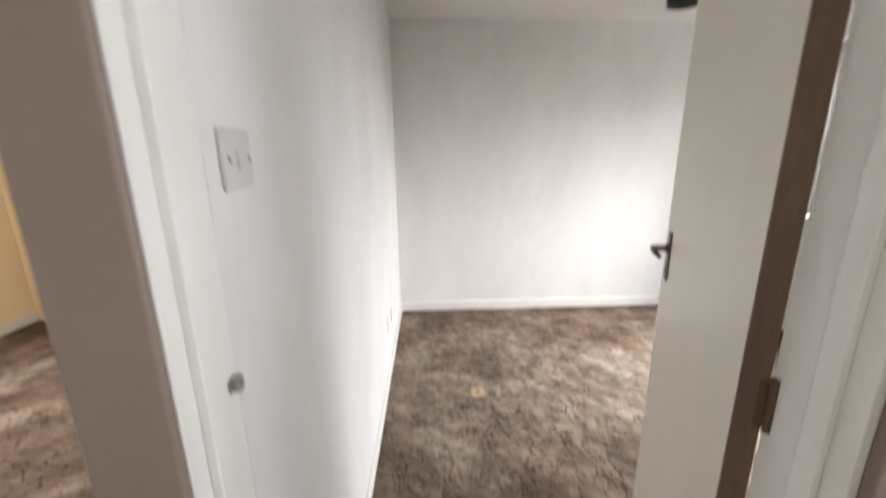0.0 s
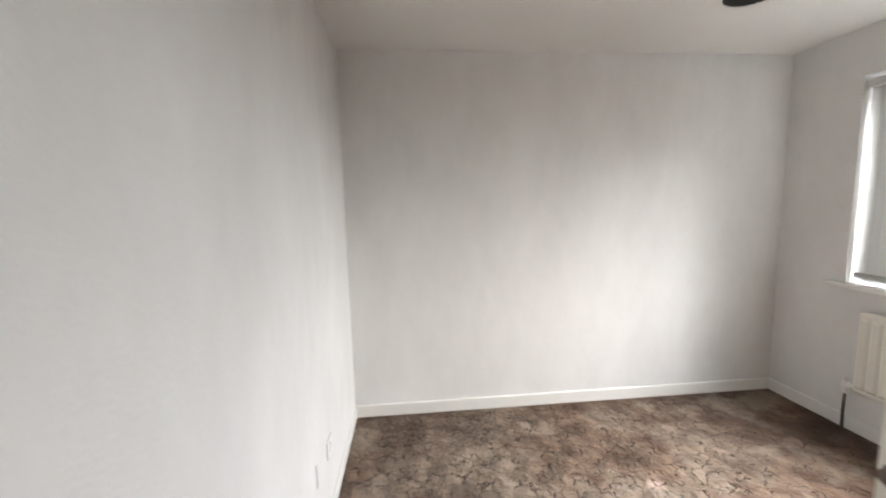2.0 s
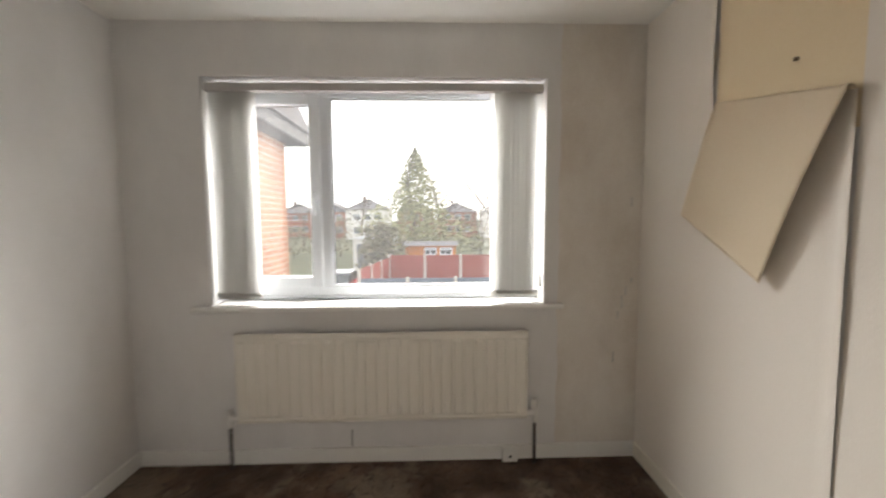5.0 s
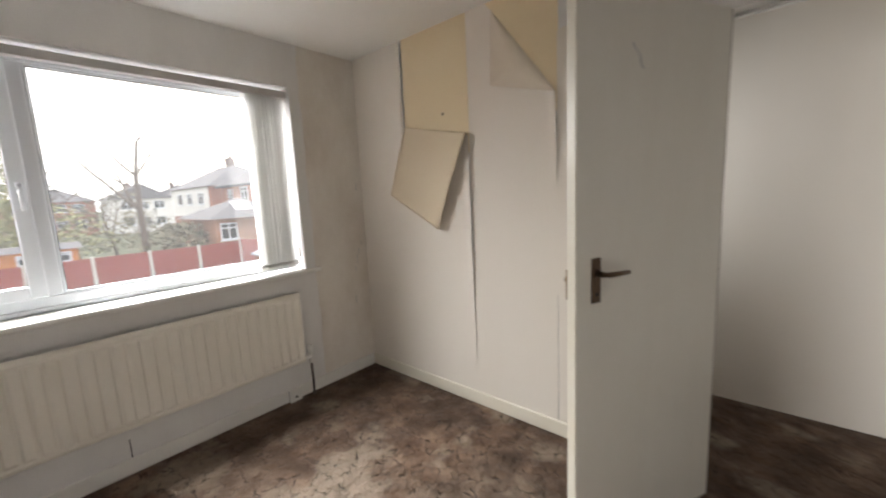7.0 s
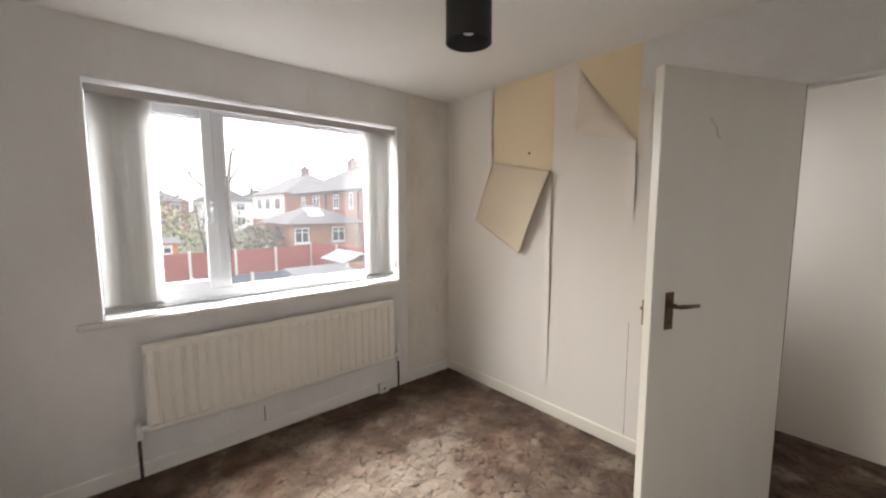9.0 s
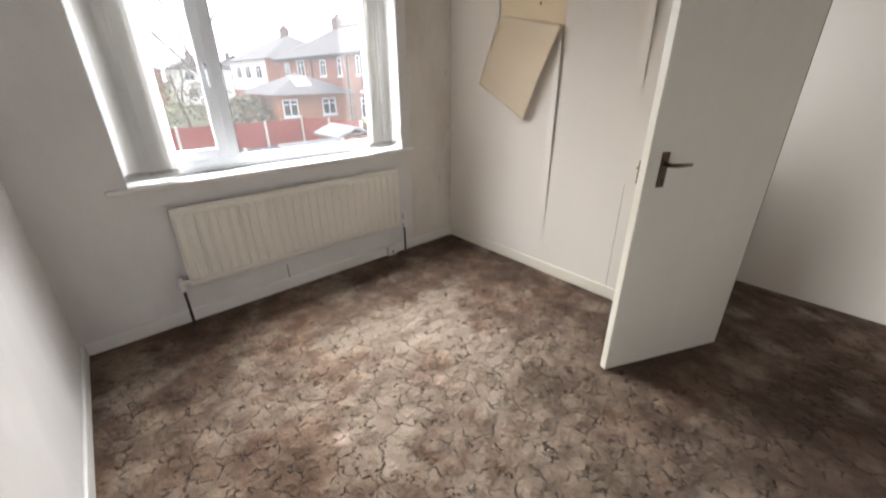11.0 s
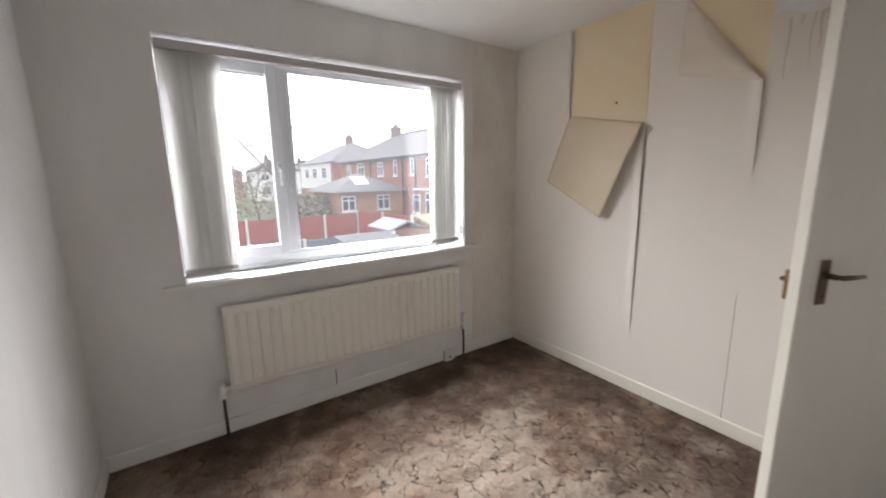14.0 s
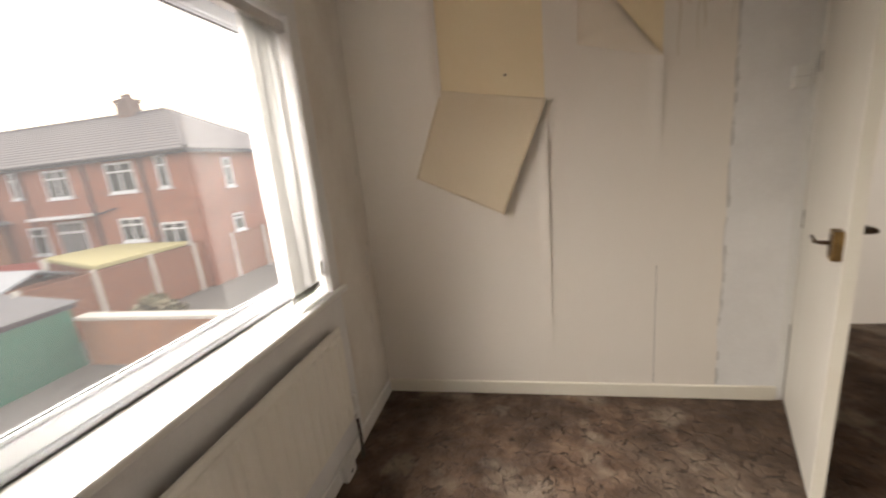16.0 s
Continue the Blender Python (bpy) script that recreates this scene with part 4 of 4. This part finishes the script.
for x0, x1, z0, z1 in ((15.15, 15.65, 1.45, 2.68), (16.7, 18.05, 1.42, 2.58), (19.95, 21.2, 1.42, 2.56), (22.7, 23.1, 1.55, 2.64), (25.0, 25.5, 1.5, 2.6), (27.2, 28.1, 1.5, 2.52),
                       (30.7, 32.0, 1.5, 2.6), (33.6, 34.5, 1.5, 2.5), (14.9, 16.1, -0.77, 0.12), (16.85, 18.05, -0.55, 0.41), (22.0, 22.9, -0.9, 0.3), (25.2, 26.4, -0.7, 0.4)):
    window_part(ter, x0, x1, z0, z1, HY)
dr = part("patio_door", Build().box(19.85, 21.3, HY, HY + 0.06, G, 0.46), UPVC, ter, "white glazed patio door")
for i in range(3):
    part("pane", Build().box(19.95 + i * 0.45, 20.30 + i * 0.45, HY + 0.05, HY + 0.07, -1.9, -0.05), DARK_PANE, dr)
    part("pane", Build().box(19.95 + i * 0.45, 20.30 + i * 0.45, HY + 0.05, HY + 0.07, 0.05, 0.36), DARK_PANE, dr)
part("canopy", Build().box(19.2, 21.95, HY, HY + 0.6, 0.60, 0.72), UPVC, ter, "white door canopy", bevel=0.02)
for x in (16.3, 19.1, 22.45, 24.2, 29.4):
    part("downpipe", Build().tube([(x, HY + 0.06, G), (x, HY + 0.06, HE - 0.1), (x, HY + 0.3, HE)], 0.05, 8), FASCIA, ter)
part("waste_pipe", Build().tube([(17.9, HY + 0.07, 0.85), (19.1, HY + 0.07, 0.62)], 0.035, 6), FASCIA, ter)
part("step_ridge", Build().tube([(18.2, HY - 3.7, HE + HR + 0.03), (31.8, HY - 3.7, HE + HR + 0.03)], 0.10, 8), SLATE, rf)
part("hip_ridge", Build().tube([(HX0 - 0.3, HY + 0.3, HE + 0.05), (HX0 + 3.7, HY - 3.7, HE + HR + 0.03)], 0.09, 8), SLATE, rf)
window_part(ter, -11.65, -11.2, 1.25, 2.45, HX0, face=-1, along="y")
window_part(ter, -11.75, -11.15, -0.65, 0.1, HX0, face=-1, along="y")

# the next house of the row, its front rendered white
nx = thing("next_house", "brick house with a white rendered front and hipped roof", "house")
part("wall", Build().box(38.4, 50.0, HY - 7.4, HY, G, 3.0), BRICK_A, nx)
part("rendered_front", Build().box(39.0, 50.0, HY, HY + 0.03, 0.3, 2.95), RENDERED, nx, "white rendered front")
part("roof", hip_roof(38.4, 50.0, HY - 7.4, HY, 3.0, 2.2), SLATE, nx, "dark grey tiled roof")
chimney(nx, 43.1, HY - 3.7, 5.2)
for x in (40.2, 43.4, 46.4):
    window_part(nx, x, x + 1.5, 1.4, 2.5, HY + 0.03)

# small extension with a hipped roof and skylight
ext = thing("brick_extension", "low orange brick extension with a slate hipped roof", "house")
EX0, EX1, EY0, EY1 = 24.0, 29.0, -9.3, -4.8
part("wall", Build().box(EX0, EX1, EY0, EY1, G, 0.55), BRICK_B, ext)
er = part("roof", hip_roof(EX0, EX1, EY0, EY1, 0.55, 1.15, 0.45), SLATE, ext, "dark slate roof")
part("skylight", Build().prism([(EX0 + 0.5, 0.94), (EX0 + 0.6, 0.98), (EX0 + 1.6, 1.48), (EX0 + 1.5, 1.50)], EY0 + 2.1, EY0 + 3.1), UPVC, er, "pale roof window")
for y in (-8.3, -5.9):
    window_part(ext, y, y + 0.9, -0.65, 0.3, EX0, face=-1, along="y")

# rear wing of the adjoining house, close to the window
wing = thing("rear_wing", "orange brick rear wing with dark eaves close by", "house")
part("wall", Build().box(OUT + 0.02, 6.5, 4.28, 9.0, G, 2.55), BRICK_B, wing)
part("eaves", Build().box(OUT + 0.02, 6.75, 4.02, 9.0, 2.42, 2.60), FASCIA, wing, "dark fascia and gutter", bevel=0.02)
part("roof", Build().prism([(OUT + 0.02, 2.60), (6.8, 2.60), (OUT + 0.02, 4.2)], 3.98, 9.0), SLATE, wing)

# sheds
gs = thing("green_shed", "green boarded shed with a corrugated grey roof", "shed")
SX0, SX1, SY0, SY1 = 12.7, 14.9, -3.5, -1.5
bd = Build()
for i in range(14):
    y = SY0 + i * 0.143
    bd.box(SX0, SX0 + 0.02, y, y + 0.135, G, -1.0)
for i in range(14):
    x = SX0 + 0.02 + i * 0.155
    bd.box(x, x + 0.145, SY0, SY0 + 0.02, G, -1.0)
bd.box(SX0 + 0.02, SX1, SY0 + 0.02, SY1 - 0.02, G, -1.02)
part("boards", bd, GREEN, gs)
part("roof", Build().sheet(lambda u, v: (SX0 - 0.15 + u * (SX1 - SX0 + 0.3), SY0 - 0.15 + v * (SY1 - SY0 + 0.3), -0.98 + 0.22 * u + 0.018 * math.sin(v * 120)), 4, 160), TIN, gs, "corrugated grey roof sheet", thick=0.01)
part("fascia", Build().box(SX0 - 0.06, SX0 - 0.02, SY0 - 0.1, SY1 + 0.1, -1.12, -0.99).box(SX0 - 0.06, SX1, SY0 - 0.1, SY0 - 0.06, -1.10, -0.98), FASCIA, gs)
part("side_panel", Build().box(SX0 + 0.02, SX1, SY1 - 0.018, SY1, G, -1.0), RENDERED, gs, "pale painted side panel")
fs = thing("flat_roof_shed", "shed with a mossy yellow felt roof", "shed")
part("wall", Build().prism([(14.75, -5.8), (18.7, -7.35), (18.5, -9.2), (14.75, -8.85)], G, -0.74, axis="z"), BROWN_FENCE, fs)
part("roof", Build().prism([(14.55, -5.6), (18.95, -7.2), (18.7, -9.36), (14.55, -9.0)], -0.74, -0.60, axis="z"), YELLOW_ROOF, fs, "mossy yellow felt roof", bevel=0.02)
g2 = thing("gabled_shed", "brown shed with a pale pitched roof", "shed")
part("wall", Build().box(16.7, 18.8, -6.3, -4.6, G, -1.02), BROWN_FENCE, g2)
part("roof", Build().prism([(-6.42, -1.04), (-6.42, -0.98), (-5.45, -0.60), (-4.48, -0.98), (-4.48, -1.04), (-5.45, -0.68)], 16.5, 19.0, axis="x"), ZINC, g2, "pale grey pitched roof")
bw = thing("garden_wall", "orange brick garden wall with a flat coping", "wall")
part("wall", Build().box(6.0, 12.6, -3.75, -3.52, G, -1.42), BRICK_B, bw)
part("coping", Build().box(5.98, 12.65, -3.80, -3.47, -1.42, -1.34), CONCRETE, bw, "pale stone coping")
os_ = thing("orange_shed", "orange stained garden shed with small windows", "shed")
part("wall", Build().box(26.0, 28.5, 0.7, 4.0, G, -0.35), ORANGE, os_)
part("roof", Build().prism([(25.8, -0.38), (27.25, -0.15), (28.7, -0.38)], 0.5, 4.2), SLATE, os_)
for y in (0.95, 1.95):
    window_part(os_, y, y + 0.8, -1.0, -0.5, 26.0, face=-1, along="y")
ga = thing("garage", "grey garage with a white door and pale roof", "garage")
part("wall", Build().box(30.0, 35.0, 5.2, 8.2, G, -0.1), RENDERED, ga)
part("door", Build().box(29.95, 30.0, 5.5, 7.9, G, -0.5), TIN, ga, "grey up-and-over garage door")
part("roof", Build().prism([(5.0, -0.1), (6.7, 0.35), (8.4, -0.1)], 29.8, 35.2, axis="x"), UPVC, ga)

# parked car beyond the yard
car = thing("parked_car", "red hatchback parked beyond the yard fence", "car")
cb = Build().prism([(18.2, -2.2), (18.2, -1.75), (18.9, -1.6), (20.6, -1.6), (21.6, -1.72), (21.6, -2.2)], 5.9, 7.5)
part("body", cb, CAR_RED, car, bevel=0.08)
part("cabin", Build().prism([(18.4, -1.62), (18.9, -1.18), (20.2, -1.15), (20.9, -1.6)], 6.05, 7.35), DARK_PANE, car, bevel=0.05)
part("roof_panel", Build().box(18.95, 20.15, 6.1, 7.3, -1.17, -1.12), UPVC, car, "pale car roof", bevel=0.02)
for x in (18.8, 20.9):
    for y in (5.88, 7.35):
        part("wheel", Build().tube([(x, y, G + 0.3), (x, y + 0.18, G + 0.3)], 0.3, 18), RUBBER, car)


def tree(name, label, x, y, h, spread, seed, leaves=0, mat=None, cone=False, base=G):
    """Tapered trunk, forking limbs, and, where it has them, many small leaf blades."""
    rnd = random.Random(seed)
    t = thing(name, label, "tree")
    b, tips = Build(), []

    def limb(p, way, length, r, depth):
        pts, rad_ = [p], [r]
        for i in range(4):
            way = (way + Vector((rnd.uniform(-0.18, 0.18), rnd.uniform(-0.18, 0.18), rnd.uniform(-0.05, 0.12)))).normalized()
            p = p + way * length / 4
            pts.append(p)
            rad_.append(r * (1 - 0.16 * (i + 1)))
            tips.append(p)
            if depth and i > 0:
                for _ in range(2):
                    ang = rnd.uniform(0, 2 * math.pi)
                    side = Vector((math.cos(ang), math.sin(ang), rnd.uniform(0.1, 0.8))).normalized()
                    limb(p, (way * 0.5 + side).normalized(), length * rnd.uniform(0.4, 0.62), rad_[-1] * 0.55, depth - 1)
        b.tube(pts, rad_, 5 if r < 0.06 else 8, cap=False)

    limb(Vector((x, y, base)), Vector((0, 0, 1)), h * 0.72, h * 0.022, 3)
    part("trunk", b, BARK, t, "bare brown trunk and limbs", smooth=True)
    if leaves:
        lb = Build()
        for _ in range(leaves):
            v = rnd.random() ** 0.7
            z = base + h * (0.12 + 0.9 * (1 - v) if cone else rnd.uniform(0.15, 1.0))
            rr = spread * (v if cone else math.sqrt(max(0, 1 - ((z - base) / h - 0.5) ** 2 * 3.6))) * rnd.uniform(0.25, 1.08)
            a = rnd.uniform(0, 2 * math.pi)
            rr *= 1 + 0.25 * math.sin(3 * a + z * 1.7)
            c = Vector((x + rr * math.cos(a), y + rr * math.sin(a), z))
            d1 = Vector((rnd.uniform(-1, 1), rnd.uniform(-1, 1), rnd.uniform(-0.6, 0.6))).normalized() * rnd.uniform(0.10, 0.24)
            d2 = d1.cross(Vector((rnd.uniform(-1, 1), rnd.uniform(-1, 1), 1))).normalized() * rnd.uniform(0.05, 0.1)
            o = len(lb.v)
            lb.v += [tuple(c - d1), tuple(c + d2), tuple(c + d1), tuple(c - d2)]
            lb.f.append([o, o + 1, o + 2, o + 3])
        part("crown", lb, mat, t)
    return t


tree("conifer_tree", "yellow-green conifer with ragged thin outline", 33.0, 3.6, 9.6, 4.9, 3, 6500, CONIFER, True)
tree("garden_tree", "sparse green garden tree behind the fence", 38.0, -2.5, 5.6, 2.8, 5, 350, HEDGE)
tree("bare_tree", "leafless winter tree with thin branches", 27.0, -2.2, 10.5, 3.0, 11)
tree("bare_tree", "leafless winter tree behind the sheds", 36.0, 0.8, 9.5, 3.0, 17)
tree("shrub", "dense green shrub at the fence", 25.0, 5.4, 3.6, 1.4, 23, 1500, HEDGE)
tree("shrub", "brown and green overgrown shrub", 26.0, -3.6, 3.0, 1.8, 29, 1500, HEDGE)
tree("shrub", "low evergreen beside the brick wall", 11.6, -4.6, 1.3, 0.6, 31, 500, HEDGE)


def far_house(x, y, front, seed, mat):
    rnd = random.Random(seed)
    h = thing("distant_house", "pale distant semi-detached house with tiled roof", "house", "distant houses")
    wd, dp = 8.5, 7.0
    e = 3.0 + rnd.uniform(-0.4, 0.5)
    part("wall", Build().box(x, x + dp, y - wd / 2, y + wd / 2, G, e), mat, h)
    b = Build().prism([(y - wd / 2 - 0.3, e), (y, e + 2.4), (y + wd / 2 + 0.3, e)], x - 0.3, x + dp + 0.3, axis="x") if seed % 2 else hip_roof(x, x + dp, y - wd / 2, y + wd / 2, e, 2.2)
    part("roof", b, SLATE, h)
    chimney(h, x + dp / 2, y + 1.0, e + 1.9)
    for dy in (-2.9, -0.8, 1.3):
        window_part(h, y + dy, y + dy + 1.4, 1.2, 2.4, x, face=-1, along="y")
        window_part(h, y + dy, y + dy + 1.4, -1.4, -0.1, x, face=-1, along="y")


for i in range(17):
    far_house(78 + 6 * (i % 3), -40 + 9.2 * i, True, i, BRICK_A if i % 3 else RENDERED)
for i in range(10):
    tree("distant_tree", "bare distant tree between the houses", 48 + 3 * (i % 4), -30 + 8.3 * i, 7 + (i % 3), 2.4, 60 + i, 160, HEDGE)
for i in range(7):
    tree("garden_hedge", "tangled winter hedge behind the gardens", 40 + 2 * (i % 2), -9 + 4.2 * i, 3.2 + 0.5 * (i % 3), 2.3, 90 + i, 600, HEDGE)
